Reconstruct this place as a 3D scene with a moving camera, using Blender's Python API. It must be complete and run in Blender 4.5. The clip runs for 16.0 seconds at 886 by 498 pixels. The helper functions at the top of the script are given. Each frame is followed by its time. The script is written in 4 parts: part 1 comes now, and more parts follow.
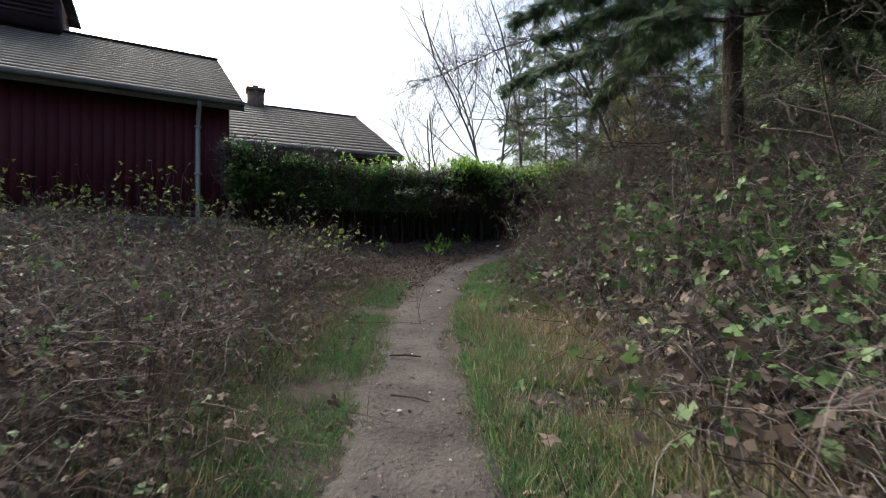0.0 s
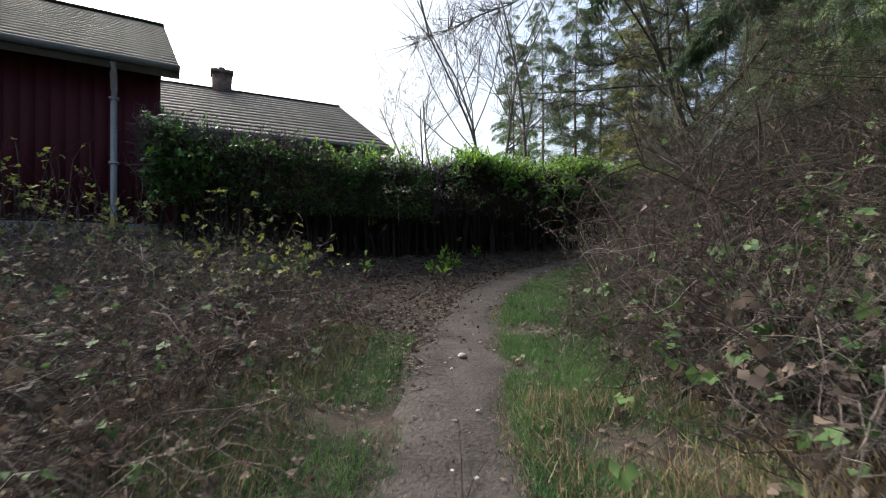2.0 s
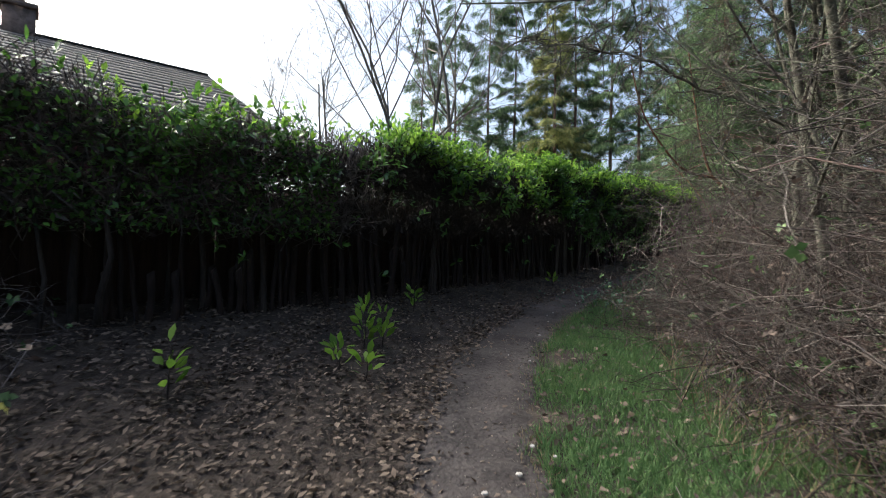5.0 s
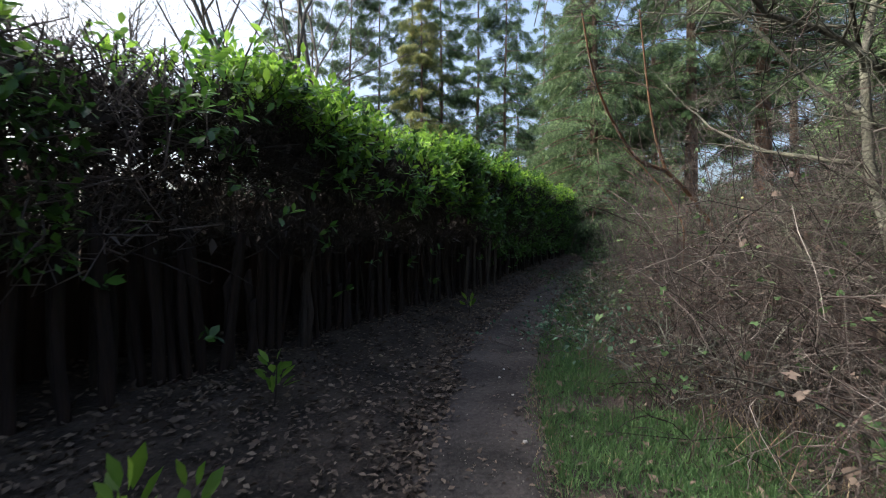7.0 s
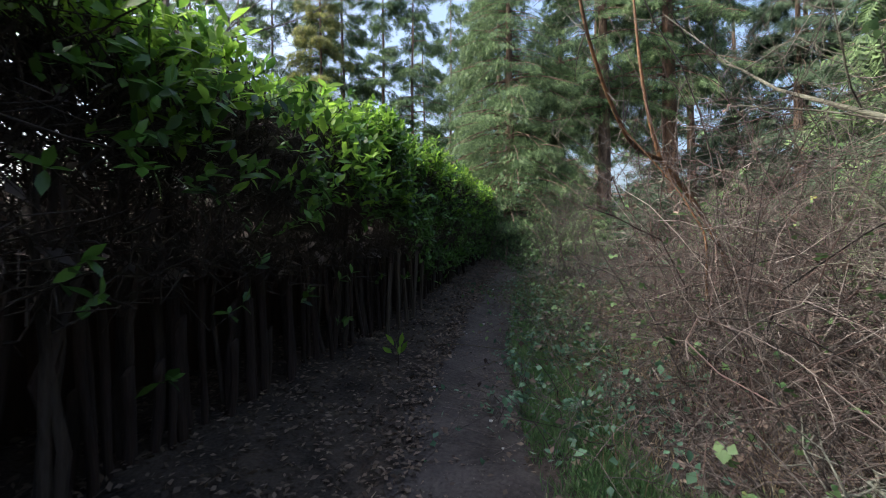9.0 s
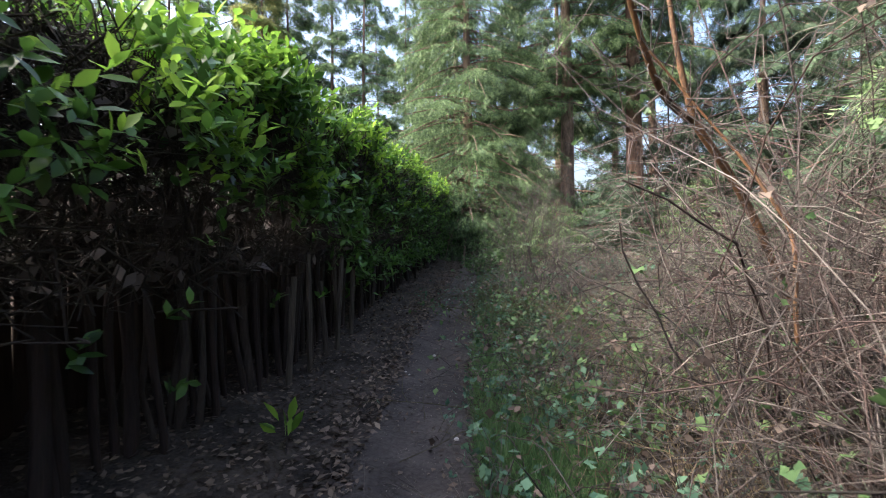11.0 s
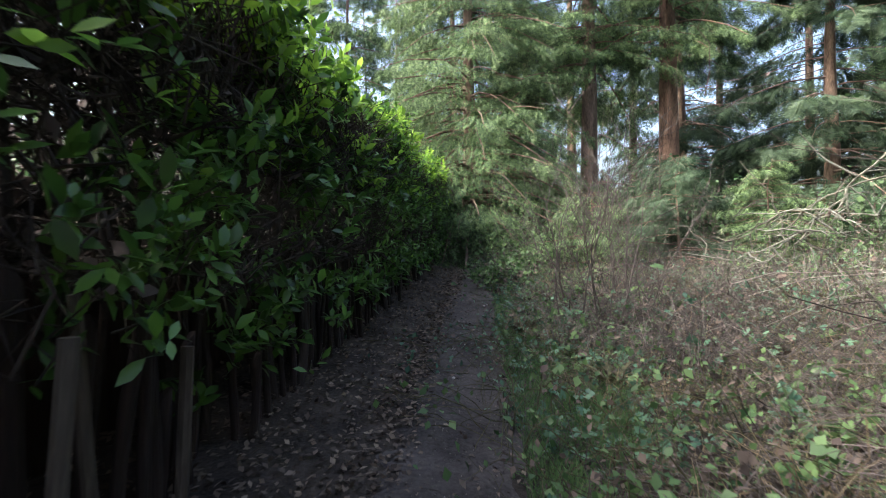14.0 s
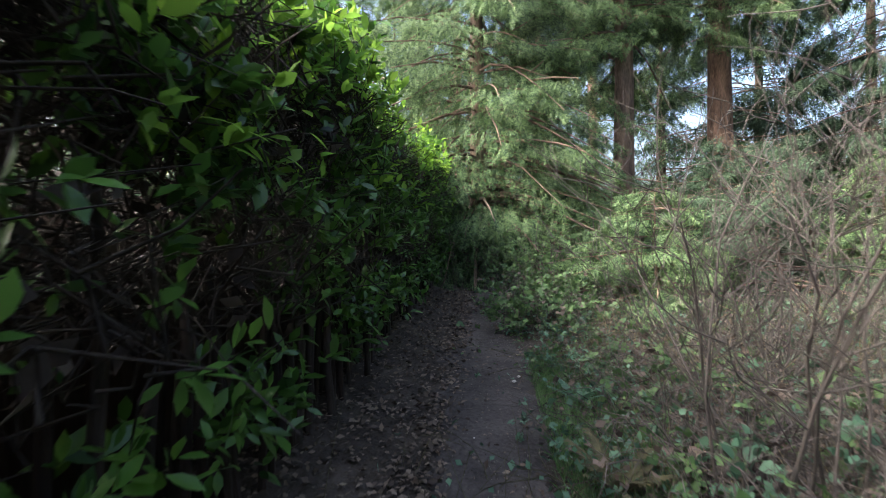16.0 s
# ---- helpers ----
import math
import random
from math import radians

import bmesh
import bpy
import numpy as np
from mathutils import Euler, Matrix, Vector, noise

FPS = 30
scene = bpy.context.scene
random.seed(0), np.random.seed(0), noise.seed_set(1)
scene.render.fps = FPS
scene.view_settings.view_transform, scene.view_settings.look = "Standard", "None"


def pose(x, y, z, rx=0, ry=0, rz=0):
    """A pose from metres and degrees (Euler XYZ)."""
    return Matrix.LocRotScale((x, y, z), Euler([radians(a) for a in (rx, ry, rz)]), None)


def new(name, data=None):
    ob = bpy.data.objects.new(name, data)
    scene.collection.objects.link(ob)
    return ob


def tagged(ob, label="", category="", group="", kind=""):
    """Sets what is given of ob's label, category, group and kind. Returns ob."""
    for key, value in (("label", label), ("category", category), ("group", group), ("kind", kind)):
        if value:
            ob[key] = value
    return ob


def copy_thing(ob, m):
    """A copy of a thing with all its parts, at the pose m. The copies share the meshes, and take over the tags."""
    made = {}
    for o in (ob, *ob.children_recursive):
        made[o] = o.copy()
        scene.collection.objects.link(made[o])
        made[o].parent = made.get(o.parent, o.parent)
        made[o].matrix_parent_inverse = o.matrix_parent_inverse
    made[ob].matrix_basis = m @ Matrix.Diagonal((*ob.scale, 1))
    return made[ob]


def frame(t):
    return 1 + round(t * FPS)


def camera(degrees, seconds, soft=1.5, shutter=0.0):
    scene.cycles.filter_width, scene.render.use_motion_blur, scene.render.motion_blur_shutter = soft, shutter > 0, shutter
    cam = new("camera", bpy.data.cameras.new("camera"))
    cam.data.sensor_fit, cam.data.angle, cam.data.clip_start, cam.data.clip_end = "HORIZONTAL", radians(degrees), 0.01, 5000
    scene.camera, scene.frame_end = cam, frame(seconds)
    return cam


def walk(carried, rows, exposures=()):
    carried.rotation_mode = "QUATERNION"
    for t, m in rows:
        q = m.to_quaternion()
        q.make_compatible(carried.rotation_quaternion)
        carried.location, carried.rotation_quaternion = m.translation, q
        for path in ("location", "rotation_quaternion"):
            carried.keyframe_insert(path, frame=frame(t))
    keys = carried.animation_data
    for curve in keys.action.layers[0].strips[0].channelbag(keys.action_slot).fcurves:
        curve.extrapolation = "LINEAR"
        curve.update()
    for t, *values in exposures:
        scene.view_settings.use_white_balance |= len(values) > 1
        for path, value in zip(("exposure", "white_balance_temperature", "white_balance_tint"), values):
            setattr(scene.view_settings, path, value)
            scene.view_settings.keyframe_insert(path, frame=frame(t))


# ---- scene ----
cam = camera(85.0, 16.0, soft=1.0, shutter=0.25)
PATH = [
    (0.0, 0.000, 0.000, 1.490, 90.00, 0.00, 0.00),
    (0.5, -0.062, 0.785, 1.568, 90.00, -0.10, 0.00),
    (1.0, -0.203, 1.570, 1.641, 90.00, -0.20, 0.00),
    (1.5, -0.307, 2.402, 1.750, 89.90, -0.20, -0.30),
    (2.0, -0.390, 3.214, 1.823, 90.10, -0.20, -1.60),
    (2.5, -0.478, 4.040, 1.880, 90.30, 0.10, -4.40),
    (3.0, -0.546, 4.815, 1.963, 90.50, 0.20, -6.00),
    (5.5, -0.414, 8.775, 2.408, 91.00, -0.92, -16.40),
    (6.0, -0.294, 9.557, 2.477, 91.00, -0.58, -20.00),
    (6.5, -0.161, 10.336, 2.518, 90.78, -0.47, -25.50),
    (7.0, 0.005, 11.017, 2.601, 90.87, -0.14, -30.40),
    (7.5, 0.232, 11.592, 2.696, 90.85, 0.19, -34.90),
    (8.0, 0.463, 12.182, 2.735, 90.72, 0.53, -38.90),
    (8.5, 0.790, 12.687, 2.801, 90.71, 0.71, -40.40),
    (9.0, 1.120, 13.147, 2.866, 90.70, 0.69, -41.80),
    (11.5, 2.967, 14.814, 2.985, 90.26, 1.12, -47.50),
    (12.0, 3.352, 15.290, 3.034, 90.15, 1.21, -47.90),
    (12.5, 3.840, 15.757, 3.083, 90.05, 1.11, -47.90),
    (13.0, 4.310, 16.233, 3.104, 89.96, 1.01, -47.80),
    (13.5, 4.834, 16.663, 3.125, 89.96, 1.01, -47.70),
    (14.0, 5.377, 17.134, 3.158, 89.96, 0.92, -47.50),
    (14.5, 5.999, 17.694, 3.212, 89.86, 0.92, -47.50),
    (15.0, 6.600, 18.229, 3.294, 89.96, 0.92, -47.30),
    (15.5, 7.213, 18.806, 3.363, 89.96, 0.92, -47.20),
    (16.0, 7.831, 19.352, 3.474, 89.96, 0.92, -47.20),
]
walk(cam, [(t, pose(x, y, z, rx, ry, rz)) for t, x, y, z, rx, ry, rz in PATH],
     exposures=[(0.0, 1.3, 6200, 5), (3.0, 1.33, 6200, 3), (5.5, 1.5, 6000, 4), (9.0, 1.77, 6000, 7), (12.0, 2.57, 6150, 10), (16.0, 2.55, 6100, 7)])

# ---- light ----
SUN_BEARING, SUN_HEIGHT = -55.0, 40.0  # degrees: clockwise from +y, above the horizon
world = bpy.data.worlds.new("sky")
scene.world = world
world.use_nodes = True
wn, wl = world.node_tree.nodes, world.node_tree.links
sky = wn.new("ShaderNodeTexSky")
sky.sky_type, sky.sun_disc = "NISHITA", False
sky.sun_elevation, sky.sun_rotation = radians(SUN_HEIGHT), radians(SUN_BEARING)
sky.air_density, sky.dust_density, sky.ozone_density = 1.0, 9.0, 1.0
wl.new(sky.outputs[0], wn["Background"].inputs[0])
wn["Background"].inputs[1].default_value = 0.15
sun = new("sun", bpy.data.lights.new("sun", "SUN"))
sun.data.energy, sun.data.angle, sun.data.color = 1.9, radians(40), (1.0, 0.93, 0.82)
ch = math.cos(radians(SUN_HEIGHT))
sun_way = Vector((math.sin(radians(SUN_BEARING)) * ch, math.cos(radians(SUN_BEARING)) * ch, math.sin(radians(SUN_HEIGHT))))
sun.rotation_euler = sun_way.to_track_quat("Z", "Y").to_euler()

# ---- materials ----


def rgb(c):
    return (c[0], c[1], c[2], 1.0)


def material(name, low, high, rough=0.8, scale=8.0, fine=60.0, bump=0.3, island=0.0, through_light=0.0, metal=0.0,
             third=None, patch=1.5, spec=0.3, stretch=(1, 1, 1)):
    """Two colours mixed by noise at two scales (and by a random value per piece), relief, and light let through for leaves."""
    m = bpy.data.materials.new(name)
    m.use_nodes = True
    n, l = m.node_tree.nodes, m.node_tree.links
    bs = n["Principled BSDF"]
    bs.inputs["Roughness"].default_value = rough
    bs.inputs["Metallic"].default_value = metal
    bs.inputs["Specular IOR Level"].default_value = spec
    tc = n.new("ShaderNodeTexCoord")
    mp = n.new("ShaderNodeMapping")
    mp.inputs["Scale"].default_value = stretch
    l.new(tc.outputs["Object"], mp.inputs[0])
    tex = n.new("ShaderNodeTexNoise")
    tex.inputs["Scale"].default_value, tex.inputs["Detail"].default_value = scale, 5.0
    l.new(mp.outputs[0], tex.inputs["Vector"])
    grain = n.new("ShaderNodeTexNoise")
    grain.inputs["Scale"].default_value, grain.inputs["Detail"].default_value = fine, 3.0
    l.new(mp.outputs[0], grain.inputs["Vector"])
    fac = n.new("ShaderNodeMath")
    fac.operation = "MULTIPLY_ADD"
    l.new(tex.outputs[0], fac.inputs[0])
    fac.inputs[1].default_value = 1.7
    half = n.new("ShaderNodeMath")
    half.operation = "MULTIPLY_ADD"
    l.new(grain.outputs[0], half.inputs[0])
    half.inputs[1].default_value, half.inputs[2].default_value = 0.9, -0.8
    l.new(half.outputs[0], fac.inputs[2])
    value = fac.outputs[0]
    if island:
        geo = n.new("ShaderNodeNewGeometry")
        mix = n.new("ShaderNodeMix")
        mix.inputs[0].default_value = island
        l.new(value, mix.inputs[2])
        l.new(geo.outputs["Random Per Island"], mix.inputs[3])
        value = mix.outputs[0]
    ramp = n.new("ShaderNodeValToRGB")
    ramp.color_ramp.elements[0].color, ramp.color_ramp.elements[1].color = rgb(low), rgb(high)
    ramp.color_ramp.elements[0].position, ramp.color_ramp.elements[1].position = 0.15, 0.85
    if third:
        e = ramp.color_ramp.elements.new(0.97)
        e.color = rgb(third)
    l.new(value, ramp.inputs[0])
    l.new(ramp.outputs[0], bs.inputs["Base Color"])
    if bump:
        bp = n.new("ShaderNodeBump")
        bp.inputs["Strength"].default_value, bp.inputs["Distance"].default_value = bump, 0.02
        l.new(grain.outputs[0], bp.inputs["Height"])
        l.new(bp.outputs[0], bs.inputs["Normal"])
    if through_light:
        tr = n.new("ShaderNodeBsdfTranslucent")
        l.new(ramp.outputs[0], tr.inputs[0])
        ms = n.new("ShaderNodeMixShader")
        ms.inputs[0].default_value = through_light
        l.new(bs.outputs[0], ms.inputs[1])
        l.new(tr.outputs[0], ms.inputs[2])
        l.new(ms.outputs[0], n["Material Output"].inputs[0])
    return m


M_SOIL = material("woodland_soil", (0.013, 0.01, 0.0085), (0.06, 0.046, 0.037), 0.95, 3.0, 45.0, 0.8)
M_PATH = material("trodden_dirt", (0.019, 0.0158, 0.0152), (0.068, 0.0572, 0.0545), 0.95, 2.4, 30.0, 1.0)
M_GRIT = material("grit", (0.03, 0.025, 0.022), (0.2, 0.175, 0.155), 0.9, 9.0, 80.0, 0, 0.8)
M_STONE = material("pebble", (0.2, 0.19, 0.18), (0.42, 0.4, 0.37), 0.8, 9.0, 80.0, 0.3, 0.6)
M_GRASS = material("grass_blades", (0.042, 0.096, 0.036), (0.128, 0.21, 0.078), 0.7, 0.7, 5.0, 0, 0.55, 0.35, third=(0.34, 0.29, 0.16))
M_DRYGRASS = material("dry_grass", (0.1, 0.075, 0.045), (0.3, 0.24, 0.155), 0.8, 0.7, 5.0, 0, 0.7, 0.3)
M_LITTER = material("dead_leaves", (0.03, 0.021, 0.017), (0.155, 0.117, 0.09), 0.8, 2.0, 20.0, 0, 0.8, 0.1, third=(0.28, 0.225, 0.17))
M_LAUREL = material("laurel_leaf", (0.011, 0.034, 0.009), (0.11, 0.235, 0.04), 0.33, 1.2, 8.0, 0, 0.6, 0.4, third=(0.26, 0.37, 0.06), spec=0.45)
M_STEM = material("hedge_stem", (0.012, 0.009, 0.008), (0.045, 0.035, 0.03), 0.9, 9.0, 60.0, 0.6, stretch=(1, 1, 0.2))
M_FENCE = material("old_fence_wood", (0.02, 0.013, 0.011), (0.06, 0.036, 0.03), 0.9, 5.0, 50.0, 0.5, stretch=(1, 1, 0.1))
M_STAKE = material("weathered_stake", (0.025, 0.02, 0.016), (0.09, 0.074, 0.06), 0.9, 6.0, 50.0, 0.6, stretch=(1, 1, 0.12))
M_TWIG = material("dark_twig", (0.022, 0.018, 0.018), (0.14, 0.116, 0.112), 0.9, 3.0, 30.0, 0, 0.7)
M_CANE = material("dead_cane", (0.025, 0.0205, 0.0205), (0.16, 0.134, 0.128), 0.85, 2.0, 20.0, 0, 0.7)
M_SAPLING = material("sapling_bark", (0.026, 0.021, 0.019), (0.092, 0.078, 0.072), 0.85, 2.0, 20.0, 0, 0.5)
M_PALE = material("pale_twig", (0.014, 0.011, 0.010), (0.13, 0.109, 0.1), 0.85, 2.0, 20.0, 0, 0.85, third=(0.3, 0.27, 0.245))
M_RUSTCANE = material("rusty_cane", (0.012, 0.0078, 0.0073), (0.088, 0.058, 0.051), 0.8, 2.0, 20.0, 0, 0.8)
# needle colour with warm sunlight mixed in, for one far pine
M_SUNTINT_NEEDLE = material("sun_tinted_needle", (0.05, 0.085, 0.035), (0.34, 0.34, 0.11), 0.65, 0.5, 4.0, 0, 0.55, 0.4)
# reddish-brown wood taken near black: the shade under the hedge is in the colour
M_SHADED_PICKET = material("shaded_picket_wood", (0.008, 0.0055, 0.005), (0.032, 0.02, 0.017), 0.9, 5.0, 50.0, 0.6, stretch=(1, 1, 0.1))
M_BRAMBLE = material("bramble_leaf", (0.03, 0.068, 0.024), (0.115, 0.185, 0.068), 0.55, 0.8, 8.0, 0, 0.65, 0.3, third=(0.22, 0.22, 0.065))
M_YELLOWLEAF = material("yellowing_leaf", (0.12, 0.16, 0.04), (0.36, 0.36, 0.1), 0.6, 0.8, 8.0, 0, 0.7, 0.35)
M_BUSH = material("dark_bush_leaf", (0.018, 0.045, 0.022), (0.075, 0.125, 0.05), 0.5, 1.0, 8.0, 0, 0.6, 0.3)
M_BROWNLEAF = material("withered_leaf", (0.034, 0.025, 0.022), (0.16, 0.122, 0.1), 0.8, 1.0, 8.0, 0, 0.7, 0.25)
M_IVY = material("low_green_leaf", (0.03, 0.076, 0.05), (0.11, 0.2, 0.12), 0.5, 1.0, 8.0, 0, 0.6, 0.25)
M_NEEDLE = material("fir_needle", (0.016, 0.036, 0.018), (0.16, 0.24, 0.098), 0.65, 0.5, 4.0, 0, 0.8, 0.28)
M_DARKNEEDLE = material("dark_needle", (0.022, 0.045, 0.027), (0.075, 0.115, 0.06), 0.65, 0.5, 4.0, 0, 0.55, 0.25)
M_BARK = material("fir_bark", (0.05, 0.035, 0.028), (0.2, 0.14, 0.105), 0.95, 4.0, 30.0, 1.0, stretch=(1, 1, 0.25))
M_DARKBARK = material("dark_bark", (0.028, 0.022, 0.019), (0.1, 0.08, 0.068), 0.95, 4.0, 30.0, 1.0, stretch=(1, 1, 0.25))
M_GREYBARK = material("grey_bark", (0.05, 0.043, 0.038), (0.16, 0.145, 0.125), 0.95, 5.0, 40.0, 0.7, stretch=(1, 1, 0.4))
M_LICHEN = material("lichen_bark", (0.028, 0.024, 0.02), (0.14, 0.14, 0.108), 0.95, 6.0, 50.0, 0.6)
M_REDDISH = material("reddish_fir_bark", (0.055, 0.036, 0.028), (0.2, 0.125, 0.09), 0.95, 4.0, 30.0, 1.0, stretch=(1, 1, 0.25))
# bright green of the young sprouts, also painted backlight on the upper hedge
M_YOUNG_BACKLIT = material("young_and_backlit_leaf", (0.06, 0.14, 0.02), (0.27, 0.44, 0.06), 0.4, 1.0, 8.0, 0, 0.55, 0.6)
M_PALELICHEN = material("pale_lichen", (0.05, 0.048, 0.04), (0.2, 0.205, 0.17), 0.95, 6.0, 50.0, 0.6)
M_FERN = material("withered_fern", (0.03, 0.032, 0.016), (0.1, 0.09, 0.045), 0.8, 1.0, 8.0, 0, 0.5, 0.25)
M_REDBARK = material("red_bark", (0.04, 0.022, 0.013), (0.14, 0.072, 0.032), 0.6, 5.0, 40.0, 0.3, stretch=(1, 1, 0.5))
M_BARN = material("barn_red_paint", (0.052, 0.008, 0.015), (0.075, 0.012, 0.02), 0.75, 1.2, 40.0, 0.15, stretch=(1, 1, 0.3))
M_SHINGLE = material("roof_shingle", (0.042, 0.04, 0.039), (0.09, 0.086, 0.083), 0.95, 2.0, 70.0, 0.6)
M_FASCIA = material("grey_painted_wood", (0.1, 0.1, 0.1), (0.2, 0.2, 0.2), 0.7, 3.0, 40.0, 0.2)
M_SPOUT = material("grey_metal_pipe", (0.33, 0.35, 0.38), (0.45, 0.47, 0.5), 0.5, 3.0, 30.0, 0.05, metal=0.2)
M_LOUVER = material("dark_louver_paint", (0.02, 0.012, 0.016), (0.045, 0.025, 0.03), 0.8, 3.0, 40.0, 0.2)
M_CONCRETE = material("concrete", (0.2, 0.2, 0.2), (0.36, 0.35, 0.34), 0.95, 3.0, 40.0, 0.4)
M_BRICK = material("chimney_brick", (0.07, 0.05, 0.042), (0.17, 0.12, 0.1), 0.9, 6.0, 50.0, 0.4)

# ---- helpers ----
rng = np.random.default_rng(7)


def mesh_np(name, verts, faces, mat, smooth=False):
    verts, faces = np.asarray(verts, np.float32).reshape(-1, 3), np.asarray(faces, np.int32)
    n, k = faces.shape
    me = bpy.data.meshes.new(name)
    me.vertices.add(len(verts))
    me.vertices.foreach_set("co", verts.ravel())
    me.loops.add(n * k)
    me.loops.foreach_set("vertex_index", faces.ravel())
    me.polygons.add(n)
    me.polygons.foreach_set("loop_start", np.arange(n, dtype=np.int32) * k)
    if smooth:
        me.polygons.foreach_set("use_smooth", np.ones(n, dtype=bool))
    me.update(calc_edges=True)
    me.materials.append(mat)
    return me


def part(name, data, parent, label="", kind=""):
    ob = new(name, data)
    ob.parent = parent
    return tagged(ob, label, kind=kind)


def thing(name, xyz, label, category, group="", kind=""):
    ob = new(name)
    ob.location = xyz
    ob.empty_display_size = 0.2
    return tagged(ob, label, category, group, kind)


def unit(v):
    return v / np.maximum(np.linalg.norm(v, axis=-1, keepdims=True), 1e-9)


def scatter(shape, pts, ways, ups, lengths, widths):
    """Many copies of one small shape (points, faces), each with its own place, direction, face normal, length and width."""
    tv, tf = shape
    y = unit(ways)
    x = unit(np.cross(y, ups) + 1e-6)
    z = np.cross(x, y)
    L, W = np.asarray(lengths)[:, None, None], np.asarray(widths)[:, None, None]
    v = pts[:, None] + x[:, None] * tv[None, :, :1] * W + y[:, None] * tv[None, :, 1:2] * L + z[:, None] * tv[None, :, 2:] * W
    f = tf[None] + (np.arange(len(pts)) * len(tv))[:, None, None]
    return v.reshape(-1, 3), f.reshape(-1, tf.shape[1])


def tubes(lines, radii, sides=3):
    """Tubes along polylines (N, K, 3) with radii (N, K)."""
    n, k, _ = lines.shape
    tang = unit(np.gradient(lines, axis=1))
    ref = np.where(np.abs(tang[..., 2:]) > 0.9, np.array([1.0, 0, 0]), np.array([0, 0, 1.0]))
    a = unit(np.cross(tang, ref))
    b = np.cross(tang, a)
    ang = np.arange(sides) * 2 * np.pi / sides
    ring = a[:, :, None] * np.cos(ang)[None, None, :, None] + b[:, :, None] * np.sin(ang)[None, None, :, None]
    v = lines[:, :, None] + ring * radii[:, :, None, None]
    idx = np.arange(n * k * sides).reshape(n, k, sides)
    nxt = np.roll(idx, -1, axis=2)
    f = np.stack([idx[:, :-1], nxt[:, :-1], nxt[:, 1:], idx[:, 1:]], axis=-1)
    return v.reshape(-1, 3), f.reshape(-1, 4)


def join(parts):
    vs, fs, o = [], [], 0
    for v, f in parts:
        vs.append(v), fs.append(f + o)
        o += len(v)
    return np.concatenate(vs), np.concatenate(fs)


def box(x0, y0, z0, x1, y1, z1):
    v = np.array([(x, y, z) for z in (z0, z1) for y in (y0, y1) for x in (x0, x1)], float)
    return v, np.array([(0, 2, 3, 1), (4, 5, 7, 6), (0, 1, 5, 4), (2, 6, 7, 3), (0, 4, 6, 2), (1, 3, 7, 5)])


def rand_ways(n, up=0.0, spread=1.0):
    v = rng.normal(size=(n, 3)) * spread
    v[:, 2] += up
    return unit(v)


LAUREL = (np.array([(0, 0, 0), (-.42, .3, .1), (.42, .3, .1), (-.5, .62, .08), (.5, .62, .08), (0, 1, -.12), (0, .3, 0), (0, .62, 0)], float),
          np.array([(0, 2, 6), (0, 6, 1), (6, 2, 4), (6, 4, 7), (1, 6, 7), (1, 7, 3), (7, 4, 5), (3, 7, 5)]))
LEAF = (np.array([(0, 0, 0), (-.5, .45, .12), (.5, .45, .12), (0, 1, -.05), (0, .45, 0)], float),
        np.array([(0, 2, 4), (0, 4, 1), (4, 2, 3), (1, 4, 3)]))
BLADE = (np.array([(-.5, 0, 0), (.5, 0, 0), (.3, .55, .3), (-.3, .55, .3), (0, 1, 1.4)], float), np.array([(0, 1, 2), (0, 2, 3), (3, 2, 4)]))


def trefoil():
    v, f = [], []
    for k, (turn, size, off) in enumerate(((0, 1.0, .25), (70, .8, .2), (-70, .8, .2))):
        c, s = math.cos(radians(turn)), math.sin(radians(turn))
        for x, y, z in LEAF[0]:
            x, y = x * .75 * size, y * .62 * size + off * .3
            v.append((c * x - s * y, s * x + c * y + off, z * size))
        f += [[i + k * 5 for i in t] for t in LEAF[1]]
    return np.array(v), np.array(f)


def sprig(pairs=5, lean=0.5):
    """A flat fir sprig: a spine with pairs of narrow side shoots."""
    v, f = [(-.03, 0, 0), (.03, 0, 0), (0, 1, -.1)], [(0, 1, 2)]
    for k in range(pairs):
        y = .08 + .8 * k / pairs
        r = .5 * (1 - .75 * abs(k / pairs - .25))
        for sgn in (-1, 1):
            i = len(v)
            v += [(0, y - .035, 0), (0, y + .05, 0), (sgn * r, y + lean * r, -.1)]
            f.append((i, i + 1, i + 2) if sgn < 0 else (i + 1, i, i + 2))
    return np.array(v, float), np.array(f)


TREFOIL, SPRIG, SPRIG_FAR = trefoil(), sprig(6), sprig(3)

# ---- plan: the path's centre line and the ground ----
WAY = np.array([(0.1, -8), (-.05, -4), (-.1, 0), (-.12, 2.4), (-.28, 5.0), (-.22, 7.2), (.13, 9.6), (.45, 11.05), (1.3, 12.9), (2.9, 15.0), (4.5, 16.55),
                (6.7, 18.4), (8.17, 19.5), (9.7, 20.8), (12.5, 22.9), (15.5, 25.2), (18.9, 27.9), (21, 32), (22, 40)], float)


def smooth_line(p, n):
    t = np.arange(len(p))
    u = np.linspace(0, len(p) - 1, n)
    q = np.stack([np.interp(u, t, p[:, i]) for i in range(p.shape[1])], 1)
    for _ in range(max(1, n // len(p) * 2)):
        q[1:-1] = (q[:-2] + 2 * q[1:-1] + q[2:]) / 4
    return q


WAYS = smooth_line(WAY, 240)
WAY_LEN = np.concatenate([[0], np.cumsum(np.linalg.norm(np.diff(WAYS, axis=0), axis=1))])
WAY_TAN = unit(np.gradient(WAYS, axis=0))


